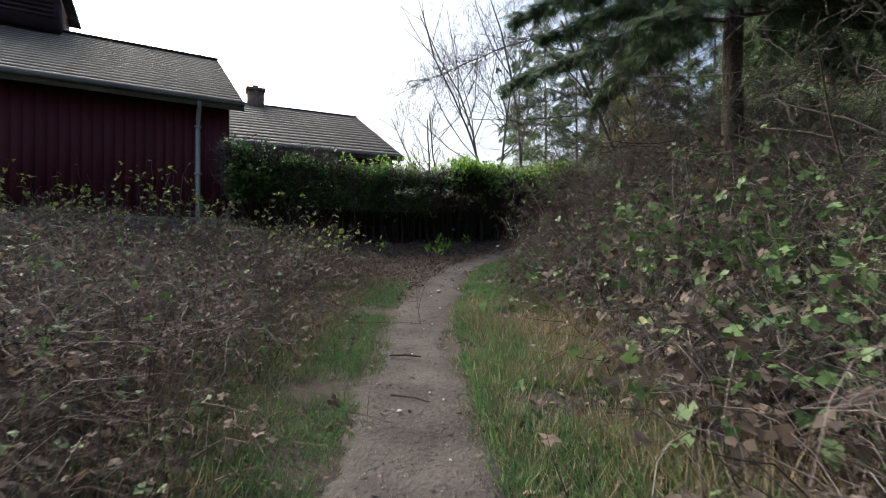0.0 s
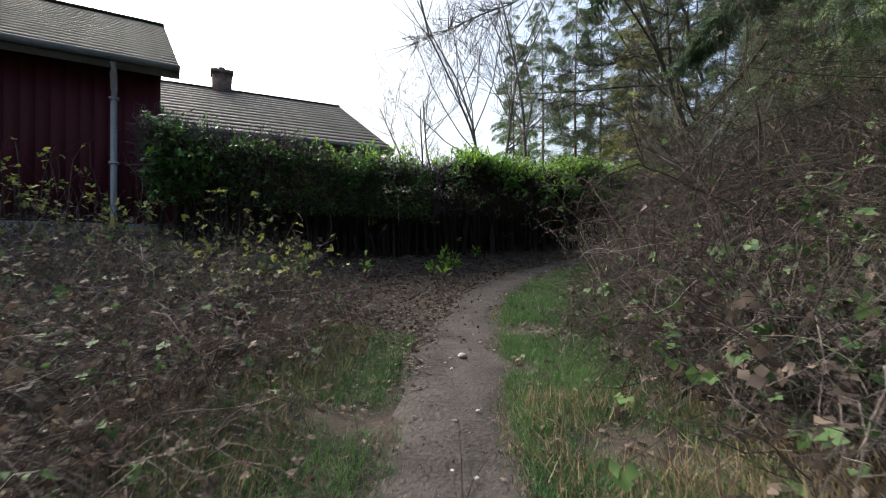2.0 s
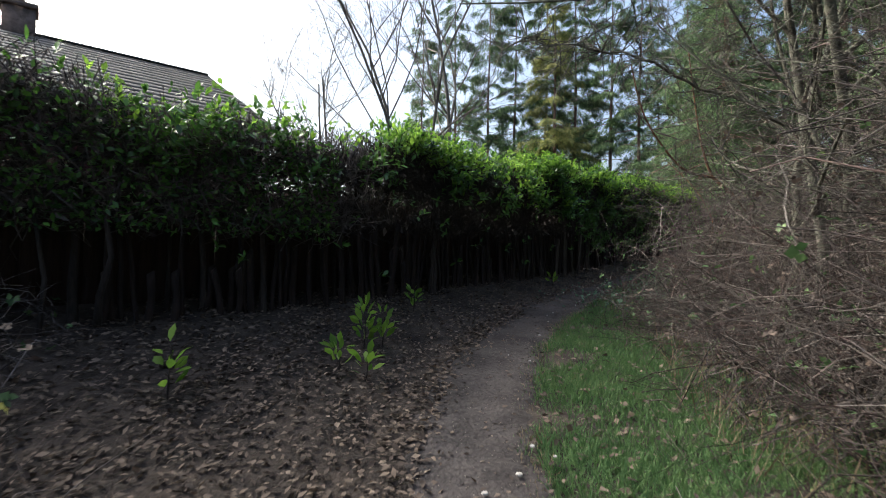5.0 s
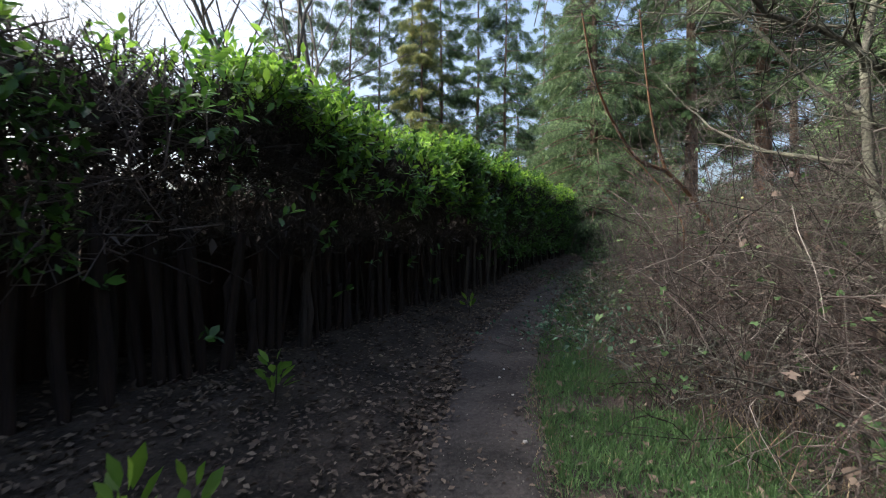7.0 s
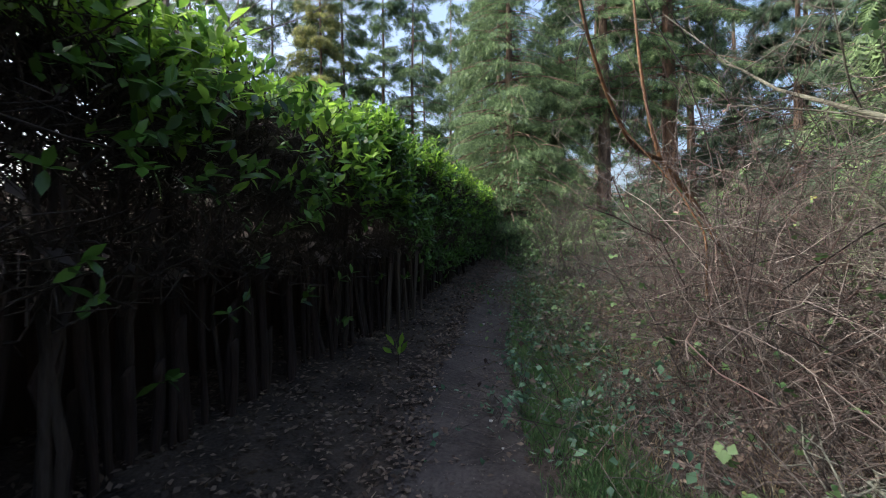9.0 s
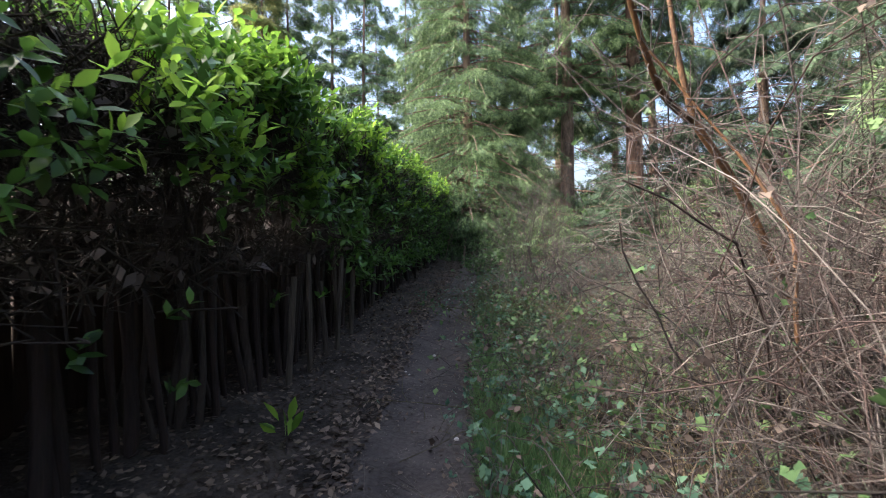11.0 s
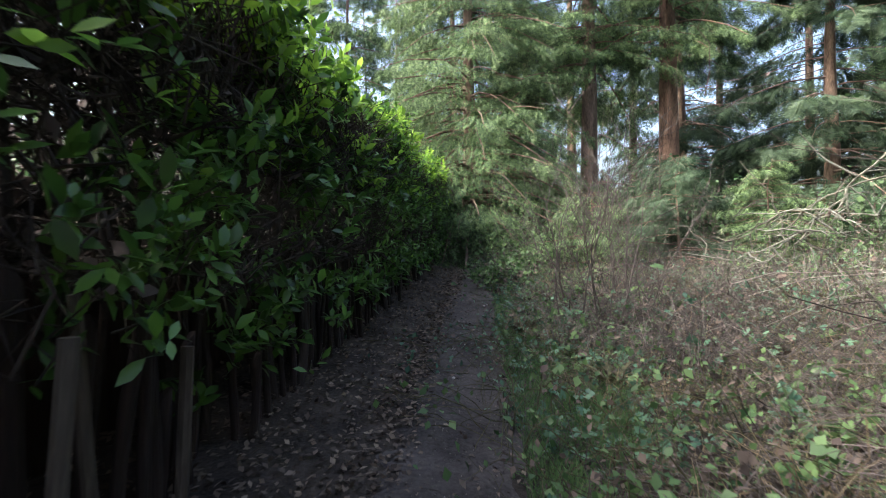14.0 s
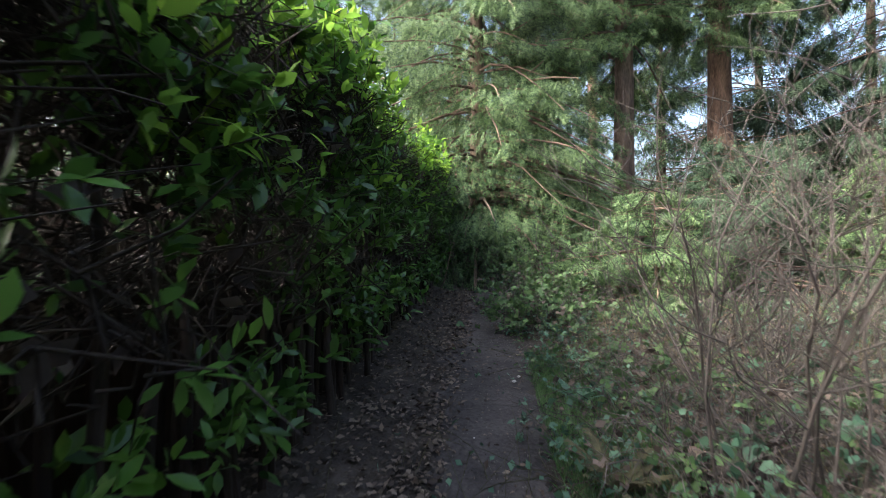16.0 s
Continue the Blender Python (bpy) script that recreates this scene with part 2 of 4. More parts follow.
def beside(s, o):
    """The place s metres along the path (which starts at y = -8) and o metres to its right."""
    x, y = np.interp(s, WAY_LEN, WAYS[:, 0]), np.interp(s, WAY_LEN, WAYS[:, 1])
    tx, ty = np.interp(s, WAY_LEN, WAY_TAN[:, 0]), np.interp(s, WAY_LEN, WAY_TAN[:, 1])
    return x + ty * o, y - tx * o


def from_path(x, y):
    """The distance to the right of the path's centre line (left: negative) and the way along it."""
    x, y = np.atleast_1d(x).astype(float), np.atleast_1d(y).astype(float)
    o, s = np.empty(x.shape), np.empty(x.shape)
    for i in range(0, len(x), 20000):
        d = np.hypot(x[i:i + 20000, None] - WAYS[None, :, 0], y[i:i + 20000, None] - WAYS[None, :, 1])
        k = d.argmin(1)
        side = (x[i:i + 20000] - WAYS[k, 0]) * WAY_TAN[k, 1] - (y[i:i + 20000] - WAYS[k, 1]) * WAY_TAN[k, 0]
        o[i:i + 20000], s[i:i + 20000] = np.where(side >= 0, 1, -1) * d[np.arange(len(k)), k], WAY_LEN[k]
    return o, s


def ground_z(x, y):
    x, y = np.atleast_1d(x).astype(float), np.atleast_1d(y).astype(float)
    o, s = from_path(x, y)
    yy = np.clip(y, -12, 34)
    bank = np.where(o < 0, np.clip((-o - .7) * .13, 0, .75), np.clip((o - 1.0) * .05, 0, .3))
    bumps = .025 * np.sin(x * 2.1 + 1) * np.cos(y * 1.7) + .015 * np.sin(x * 5.3 + y * 3.1)
    rut = -.05 * np.exp(-(o / .45) ** 2)
    return .1 * yy + bank + bumps * np.clip(np.abs(o), .15, 1) + rut


def axis(lo, hi, step, far):
    mid = np.arange(lo, hi + 1e-6, step)
    grow, out_ = step, []
    p = hi
    while p < far:
        grow *= 1.35
        p += grow
        out_.append(p)
    q, grow, neg = lo, step, []
    while q > -far:
        grow *= 1.35
        q -= grow
        neg.append(q)
    return np.concatenate([neg[::-1], mid, out_])


# ---- ground ----
gx, gy = axis(-16, 30, .22, 2200), axis(-8, 38, .22, 2200)
GX, GY = np.meshgrid(gx, gy)
gv = np.stack([GX.ravel(), GY.ravel(), ground_z(GX.ravel(), GY.ravel())], 1)
gi = np.arange(len(gv)).reshape(GX.shape)
gf = np.stack([gi[:-1, :-1], gi[:-1, 1:], gi[1:, 1:], gi[1:, :-1]], -1).reshape(-1, 4)
tagged(new("ground", mesh_np("ground", gv, gf, M_SOIL, True)), "dark woodland soil with litter and roots", "ground", kind="structure")

# the trodden path, a strip with ragged edges over the soil
ps = np.arange(.5, 52, .12)
po = np.linspace(-1, 1, 13)
PS, PO = np.meshgrid(ps, po, indexing="ij")
width = .45 + .07 * np.sin(ps * 1.3) + .05 * np.sin(ps * 3.7 + 1)
edge = np.stack([width + .06 * rng.normal(size=len(ps)), width + .06 * rng.normal(size=len(ps))], 1)
PO = np.where(PO < 0, PO * edge[:, :1] * 1.05, PO * edge[:, 1:])
px, py = beside(PS.ravel(), PO.ravel())
pz = ground_z(px, py) + .034 - .06 * np.abs(np.tile(po, len(ps))) ** 4 + .004 * rng.normal(size=len(px))
pi_ = np.arange(len(px)).reshape(PS.shape)
pf = np.stack([pi_[:-1, :-1], pi_[:-1, 1:], pi_[1:, 1:], pi_[1:, :-1]], -1).reshape(-1, 4)
tagged(new("path", mesh_np("path", np.stack([px, py, pz], 1), pf, M_PATH, True)), "narrow trodden brown dirt footpath with small stones", "path", kind="structure")


# ---- buildings ----
def shingle_rows(parent, x0, x1, run, rise, z0, depth0, rows):
    """Overlapping rows of shingles up a roof slope: from the eave (y = depth0, z = z0) to the ridge."""
    step_y, step_z = run / rows, rise / rows
    slope = math.atan2(rise, run)
    me = mesh_np("shingle_course", *box(x0, 0, 0, x1, math.hypot(step_y, step_z) * 1.03, .0018), M_SHINGLE)
    for k in range(rows):
        ob = part("shingle_course", me, parent)
        ob.matrix_local = pose(0, depth0 + k * step_y, z0 + k * step_z + .035, math.degrees(slope) - .22, 0, 0)


def slab(pts, thick, mat, name):
    """A sheet through four corners with a thickness straight down."""
    p = np.array(pts, float)
    v = np.concatenate([p, p - (0, 0, thick)])
    return mesh_np(name, v, np.array([(0, 1, 2, 3), (7, 6, 5, 4), (0, 4, 5, 1), (1, 5, 6, 2), (2, 6, 7, 3), (3, 7, 4, 0)]), mat)


def gable_house(name, corner, bearing, length, depth, base, eave, ridge, over, label, wall_mat, board, rows):
    """Long side faces -y locally; x runs along it; the corner (0, 0) is the far end of the seen long wall."""
    h = thing(name, (corner[0], corner[1], 0), label, "building")
    h.rotation_euler = (0, 0, radians(90 - bearing))
    run = depth / 2
    rise = ridge - eave
    slope = rise / (run + over)
    e0 = eave
    wall = part("wall", mesh_np("wall", *join([box(-length, .0, base, 0, .15, eave + over * slope - .12), box(-length, depth - .15, base, 0, depth, eave)]), wall_mat), h)
    gv_ = np.array([(0, 0, base), (0, depth, base), (0, depth, eave + over * slope - .12), (0, run, ridge - .14), (0, 0, eave + over * slope - .12)], float)
    for x in (0, -length + .15):
        v = np.concatenate([gv_ + (x - .15, 0, 0), gv_ + (x, 0, 0)])
        bm = bmesh.new()
        vs = [bm.verts.new(c) for c in v]
        bm.faces.new(vs[:5][::-1]), bm.faces.new(vs[5:])
        for i in range(5):
            j = (i + 1) % 5
            bm.faces.new((vs[i], vs[j], vs[j + 5], vs[i + 5]))
        me = bpy.data.meshes.new("gable_wall")
        bm.to_mesh(me)
        bm.free()
        me.materials.append(wall_mat)
        part("gable_wall", me, h)
    part("roof_deck", slab([(-length - .3, -over, e0), (.3, -over, e0), (.3, run, ridge), (-length - .3, run, ridge)], .08, M_FASCIA, "roof_deck"), h)
    part("roof_deck", slab([(-length - .3, depth + over, e0), (.3, depth + over, e0), (.3, run, ridge), (-length - .3, run, ridge)], .08, M_FASCIA, "roof_deck"), h)
    roof = part("roof", mesh_np("ridge_cap", *box(-length - .3, run - .12, ridge + .02, .3, run + .12, ridge + .07), M_SHINGLE), h, "dark grey shingle roof")
    shingle_rows(roof, -length - .3, .3, run + over, rise, e0, -over, rows)
    part("fascia", mesh_np("fascia", *box(-length - .3, -over - .03, e0 - .2, .3, -over, e0 + .02), M_FASCIA), h)
    part("gutter", mesh_np("gutter", *box(-length - .3, -over - .14, e0 - .08, .3, -over - .032, e0 + .03), M_FASCIA), h)
    if board:
        for k in range(int(length / board)):
            part("board", mesh_np("board", *box(-(k + 1) * board, -.018, base + .02, -k * board, -.002, eave + over * slope - .16), wall_mat), wall)
    return h


BARN = (-5.68, 12.85)
# the barn's far stretch is unseen, added to keep sun off path and brambles
barn = gable_house("barn", BARN, 59, 27.0, 11.2, 2.3, 5.28, 8.4, .42, "dark red wooden barn with grey shingle roof and downspout", M_BARN, .21, 20)
part("foundation", mesh_np("foundation", *box(-27.0, -.03, .3, .03, 11.2, 2.3), M_CONCRETE), barn, "pale concrete foundation")
spout = part("downspout", mesh_np("downspout", *join([
    tubes(np.array([[(-.75, -.5, 5.18), (-.75, -.42, 5.0), (-.75, -.1, 4.8), (-.75, -.08, 4.5), (-.75, -.08, 2.1)]], float), np.full((1, 5), .055), 8),
    box(-.83, -.15, 3.4, -.67, -.01, 3.44), box(-.83, -.15, 4.6, -.67, -.01, 4.64)]), M_SPOUT), barn, "light grey metal downspout")
cup = part("cupola", mesh_np("cupola_body", *box(-6.6, 4.6, 8.1, -4.2, 6.9, 9.3), M_LOUVER), barn, "dark louvred roof cupola")
for k in range(6):
    part("louver", mesh_np("louver", *box(-6.5, 4.56, 8.45 + k * .14, -4.3, 4.598, 8.53 + k * .14), M_LOUVER), cup)
cr = np.array([(-6.9, 4.3, 9.3), (-3.9, 4.3, 9.3), (-3.9, 7.2, 9.3), (-6.9, 7.2, 9.3), (-5.5, 5.65, 9.95), (-5.3, 5.85, 9.95)], float)
cv = np.concatenate([cr, [(-6.9, 4.3, 9.22), (-3.9, 4.3, 9.22), (-3.9, 7.2, 9.22), (-6.9, 7.2, 9.22)]])
part("cupola_roof", mesh_np("cupola_roof", cv, np.array([(0, 1, 5, 4), (1, 2, 5, 5), (2, 3, 4, 5), (3, 0, 4, 4), (6, 7, 1, 0), (7, 8, 2, 1), (8, 9, 3, 2), (9, 6, 0, 3)])[[0, 2, 4, 5, 6, 7]], M_SHINGLE), cup)
part("cupola_hip", mesh_np("cupola_hip", cv[[1, 2, 5, 3, 0, 4]], np.array([(0, 1, 2), (3, 4, 5)]), M_SHINGLE), cup)
part("finial", mesh_np("finial", *tubes(np.array([[(-5.4, 5.75, 9.9), (-5.4, 5.75, 10.05), (-5.4, 5.75, 10.15), (-5.4, 5.75, 10.4)]]), np.array([[.05, .09, .04, .01]]), 8), M_FASCIA), cup)

HOUSE_B = (-2.3, 22.0)
house = gable_house("farmhouse", HOUSE_B, 64, 18.0, 14.0, 1.5, 5.6, 9.2, .6, "low dark house with long grey shingle roof and chimney", M_BARN, 0, 15)
chim = part("chimney", mesh_np("chimney", *join([box(-5.65, 6.6, 8.2, -4.85, 7.4, 9.9), box(-5.72, 6.53, 9.9, -4.78, 7.47, 10.05)]), M_BRICK), house, "short brick chimney")
part("chimney_pot", mesh_np("chimney_pot", *tubes(np.array([[(-5.25, 7, 10.0), (-5.25, 7, 10.25)]]), np.array([[.16, .14]]), 10), M_BRICK), chim)

# ---- hedge ----
HEDGE = smooth_line(np.array([(-5.3, 11.55), (-2.8, 12.95), (-.7, 14.45), (2.1, 16.75), (5.0, 18.85), (8.4, 21.45), (12, 24.3), (16, 27.3), (18, 29.2)], float), 120)
H_LEN = np.concatenate([[0], np.cumsum(np.linalg.norm(np.diff(HEDGE, axis=0), axis=1))])
H_TAN = unit(np.gradient(HEDGE, axis=0))


def hedge_at(s, o):
    x, y = np.interp(s, H_LEN, HEDGE[:, 0]), np.interp(s, H_LEN, HEDGE[:, 1])
    tx, ty = np.interp(s, H_LEN, H_TAN[:, 0]), np.interp(s, H_LEN, H_TAN[:, 1])
    return np.stack([x + ty * o, y - tx * o], -1), np.stack([ty, -tx], -1)


def hedge_top(s):
    return 2.14 + .08 * np.sin(s * 1.1) + .06 * np.sin(s * 2.7 + 1) + .3 * np.clip((s - 6) / 6, 0, 1)


hedge = thing("laurel_hedge", (-.7, 14.45, float(ground_z(-.7, 14.45)[0])), "tall laurel hedge, bare dark stems below green leaves", "hedge")


def under(ob, me, name, parent, label="", kind=""):
    """A part given in world places, set under its thing."""
    p = part(name, me, parent, label, kind)
    p.matrix_parent_inverse = Matrix.Translation(-parent.location)
    return p


HL = H_LEN[-1]
n = 150
ss = np.sort(rng.uniform(.1, HL - .2, n))
for s in ss:
    (c,), _ = hedge_at(np.array([s]), np.array([rng.normal(0, .12)]))
    z0 = float(ground_z(c[0], c[1])[0]) - .05
    hgt = rng.uniform(1.3, 2.2)
    k = np.linspace(0, 1, 5)
    wob = np.cumsum(rng.normal(0, .045, (5, 2)), axis=0)
    line = np.concatenate([c[None] + wob, (z0 + k * hgt)[:, None]], 1)
    r = rng.uniform(.02, .048)
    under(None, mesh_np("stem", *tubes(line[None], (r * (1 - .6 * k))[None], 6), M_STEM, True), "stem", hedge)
# twigs: a dense tangle from knee height to the top, darker beyond 6.2 m
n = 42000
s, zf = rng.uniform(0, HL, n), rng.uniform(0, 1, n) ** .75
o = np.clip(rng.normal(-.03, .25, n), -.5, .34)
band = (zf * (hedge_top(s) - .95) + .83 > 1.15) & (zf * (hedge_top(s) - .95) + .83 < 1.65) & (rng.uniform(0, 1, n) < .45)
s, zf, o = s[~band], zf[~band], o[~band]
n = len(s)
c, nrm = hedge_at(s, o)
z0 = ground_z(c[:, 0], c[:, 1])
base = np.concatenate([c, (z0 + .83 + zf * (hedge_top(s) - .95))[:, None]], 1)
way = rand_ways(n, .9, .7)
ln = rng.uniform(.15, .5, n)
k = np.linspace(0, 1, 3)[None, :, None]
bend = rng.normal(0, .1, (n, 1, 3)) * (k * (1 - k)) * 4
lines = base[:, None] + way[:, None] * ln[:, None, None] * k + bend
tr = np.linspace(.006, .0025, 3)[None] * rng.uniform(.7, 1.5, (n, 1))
# the far stretch takes the stem colour: hedge shade put into the twigs
for pick, mat, lab in ((s < 6.2, M_TWIG, "grey-brown tangle of bare twigs"), (s >= 6.2, M_STEM, "tangle of bare twigs, darkened for the hedge's shade")):
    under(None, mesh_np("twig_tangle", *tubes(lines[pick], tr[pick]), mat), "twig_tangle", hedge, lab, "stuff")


def clusters(n_cl, per, s_range, face, least=0.0):
    """Rosettes of laurel leaves on shoots: on the path's face of the hedge or on its top."""
    s = rng.uniform(*s_range, n_cl)
    top = hedge_top(s)
    if face == "top":
        o, h, out = rng.uniform(-.5, .55, n_cl), top + rng.normal(0, .12, n_cl), .25
    else:
        h = rng.uniform(.06, 1.0, n_cl) ** .75 * top
        over = .3 * np.exp(-((s - 9.5) / 2.5) ** 2) * np.clip(h - 1.0, 0, 1)
        o, out = .36 + over - .1 * np.clip((s - 11) / 3, 0, 1) + rng.normal(0, .11, n_cl) - .15 * np.abs(h / top - .6), 1.0
    keep = np.ones(n_cl, bool)
    if face == "face":
        lush = np.clip((s - 4) / 8, 0.35, 1) + np.clip(1.3 - s, 0, 1)
        low = np.clip((h - 1.35 + 1.0 * np.clip(1.5 - s, 0, 1) + 1.25 * np.clip((s - 11) / 3.5, 0, 1)) / .5, .02 + .1 * np.exp(-((s - 7) / 3) ** 2), 1)
        clump = np.sin(s * 4.3 + 2 * np.sin(h * 3.1)) + np.sin(h * 5.2 + 1.7 * np.sin(s * 2.9)) + rng.normal(0, .35, n_cl)
        keep = rng.uniform(0, 1, n_cl) < lush * low * np.clip(.45 - .22 * np.clip((s - 9) / 3, 0, 1) + clump * .75, .03, 1)
    else:
        patch = np.clip(.6 + .6 * np.sin(s * 1.7 + 1), .15, 1) * np.clip((s - 1.5) / 7, .2, 1)
        keep = rng.uniform(0, 1, n_cl) < patch
    keep &= h >= least
    s, o, h, top = s[keep], o[keep], h[keep], top[keep]
    c, nrm = hedge_at(s, o)
    p = np.concatenate([c, (ground_z(c[:, 0], c[:, 1]) + h)[:, None]], 1)
    w = np.concatenate([nrm * out, np.full((len(s), 1), .7)], 1) + rng.normal(0, .35, (len(s), 3))
    m = len(s)
    shoot = unit(w)
    P = np.repeat(p, per, 0) + np.repeat(shoot, per, 0) * rng.uniform(0, .16, (m * per, 1))
    W = np.repeat(shoot, per, 0) * .55 + rand_ways(m * per, .0)
    U = np.repeat(np.concatenate([nrm * .5, np.ones((m, 1))], 1), per, 0) + rng.normal(0, .35, (m * per, 3))
    L = rng.uniform(.07, .135, m * per)
    return scatter(LAUREL, P, W, U, L, L * rng.uniform(.36, .46, m * per))


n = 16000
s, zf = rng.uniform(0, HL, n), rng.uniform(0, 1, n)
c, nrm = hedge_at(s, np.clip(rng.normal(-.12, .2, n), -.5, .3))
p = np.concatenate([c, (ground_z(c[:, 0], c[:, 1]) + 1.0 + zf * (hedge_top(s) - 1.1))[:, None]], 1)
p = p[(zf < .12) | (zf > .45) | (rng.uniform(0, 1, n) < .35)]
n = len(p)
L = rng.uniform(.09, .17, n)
under(None, mesh_np("inner_leaves", *scatter(LEAF, p, rand_ways(n, -.2), rand_ways(n, .2), L, L * .5), M_TWIG), "inner_foliage", hedge, "leaves inside the hedge in the grey-brown twig colour", "stuff")
n = 4500
s, h = rng.uniform(.2, 5.6, n), rng.uniform(.9, 2.1, n)
c, nrm = hedge_at(s, rng.normal(.32, .07, n))
L = rng.uniform(.06, .11, n)
under(None, mesh_np("dull_foliage", *scatter(LEAF, np.concatenate([c, (ground_z(c[:, 0], c[:, 1]) + h)[:, None]], 1), np.concatenate([nrm, np.full((n, 1), -.2)], 1) + rng.normal(0, .6, (n, 3)), rand_ways(n, .8), L, L * .45), M_LAUREL), "dull_foliage", hedge, "dull dark green older leaves", "stuff")
lv = join([clusters(11000, 7, (0, HL), "face"), clusters(2200, 6, (0, HL), "top")])
# top and upper face leaves: light from sky and sun put into a brighter green
under(None, mesh_np("backlit_leaves", *join([clusters(3000, 6, (3, HL), "top"), clusters(900, 7, (6, 15), "top"), clusters(5000, 6, (8, HL), "face", 1.6)]), M_YOUNG_BACKLIT), "backlit_foliage", hedge, "upper hedge leaves with backlight painted in as brighter green", "stuff")
under(None, mesh_np("leaves", *lv, M_LAUREL), "foliage", hedge, "glossy green laurel leaves", "stuff")


# dark board fence standing behind the hedge
fence = thing("board_fence", (-.9, 14.75, float(ground_z(-.9, 14.75)[0])), "old dark wooden board fence behind the hedge stems", "fence")
fs = np.arange(.6, HL - .3, .165)
fc, fn = hedge_at(fs, np.full(len(fs), -.5))
fz = ground_z(fc[:, 0], fc[:, 1])
fboards = [mesh_np("board", *box(-.086, -.012, -.1, .086, .012, hgt), M_FENCE) for hgt in (1.38, 1.42, 1.35, 1.45)]
for i in range(len(fs)):
    b = part("board", fboards[int(rng.integers(0, 4))], fence)
    b.matrix_parent_inverse = Matrix.Translation(-fence.location)
    b.matrix_basis = pose(fc[i, 0], fc[i, 1], fz[i], 0, float(rng.normal(0, .6)), math.degrees(math.atan2(fn[i, 0], -fn[i, 1])))
for hgt in (.35, 1.15):
    line = np.concatenate([hedge_at(fs[::8], np.full(len(fs[::8]), -.55))[0], (fz[::8] + hgt)[:, None]], 1)
    under(None, mesh_np("rail", *tubes(line[None], np.full((1, len(line)), .04), 4), M_FENCE), "rail", fence)

# rough split pickets along the hedge's path side, their wood darkened for its shade
pickets = thing("picket_fence", (1.2, 15.9, float(ground_z(1.2, 15.9)[0])), "old fence of rough split wooden pickets, darkened for the hedge's shade", "fence")
shapes = []
for k in range(6):
    w, hgt, tip = .022 + .011 * (k % 3), (.92, 1.04, .7, .98, .5, 1.12)[k], .05 * ((k * 7) % 5 - 2) / 2
    zz = np.linspace(-.12, hgt, 6)
    ring = np.stack([np.array([(-w, -.013), (0, -.02), (w, -.012), (w * .9, .013), (0, .018), (-w * .95, .012)]) * (1 + .1 * math.sin(i * 2.3 + k)) + (.012 * math.sin(i * 1.4 + k), 0) for i in range(6)])
    v = np.concatenate([ring, np.repeat(zz[:, None, None], 6, 1)], -1)
    v[-1, :, 2] += v[-1, :, 0] / w * tip
    i6 = np.arange(36).reshape(6, 6)
    f = np.stack([i6[:-1], np.roll(i6, -1, 1)[:-1], np.roll(i6, -1, 1)[1:], i6[1:]], -1).reshape(-1, 4)
    shapes.append(mesh_np("picket", v.reshape(-1, 3), np.concatenate([f, [(30, 31, 32, 33), (30, 33, 34, 35)]]), M_SHADED_PICKET))
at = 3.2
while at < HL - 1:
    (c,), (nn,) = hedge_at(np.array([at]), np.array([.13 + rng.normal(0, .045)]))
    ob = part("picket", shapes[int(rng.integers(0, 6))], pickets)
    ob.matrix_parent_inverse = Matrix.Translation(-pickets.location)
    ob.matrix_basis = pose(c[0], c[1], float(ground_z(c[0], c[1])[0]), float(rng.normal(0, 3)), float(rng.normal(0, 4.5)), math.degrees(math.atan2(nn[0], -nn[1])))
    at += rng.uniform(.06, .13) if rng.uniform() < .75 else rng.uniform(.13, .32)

# weathered stakes at the hedge's foot
for k, st in enumerate((12.0, 12.35, 12.6, 12.9, 13.1, 13.4, 13.75)):
    (c,), (nn,) = hedge_at(np.array([st]), np.array([.34 + .05 * math.sin(k * 2.1)]))
    bm = bmesh.new()
    bmesh.ops.create_cone(bm, cap_ends=True, segments=7, radius1=.025, radius2=.021, depth=1.0)
    hs = 1.0 + .16 * math.sin(k * 1.7)
    for v in bm.verts:
        v.co.z = (v.co.z + .5) * hs - .08
        v.co.x *= 1.25 + .2 * math.sin(k + v.co.z * 3)
    me = bpy.data.meshes.new("wooden_stake")
    bm.to_mesh(me)
    bm.free()
    me.materials.append(M_STAKE)
    ob = tagged(new("wooden_stake", me), "weathered grey upright wooden stake at the hedge foot", "stake", "stakes along the hedge")
    ob.matrix_world = pose(c[0], c[1], float(ground_z(c[0], c[1])[0]), 4 * math.sin(k * 3.0), 4 * math.cos(k * 2.3), k * 50)

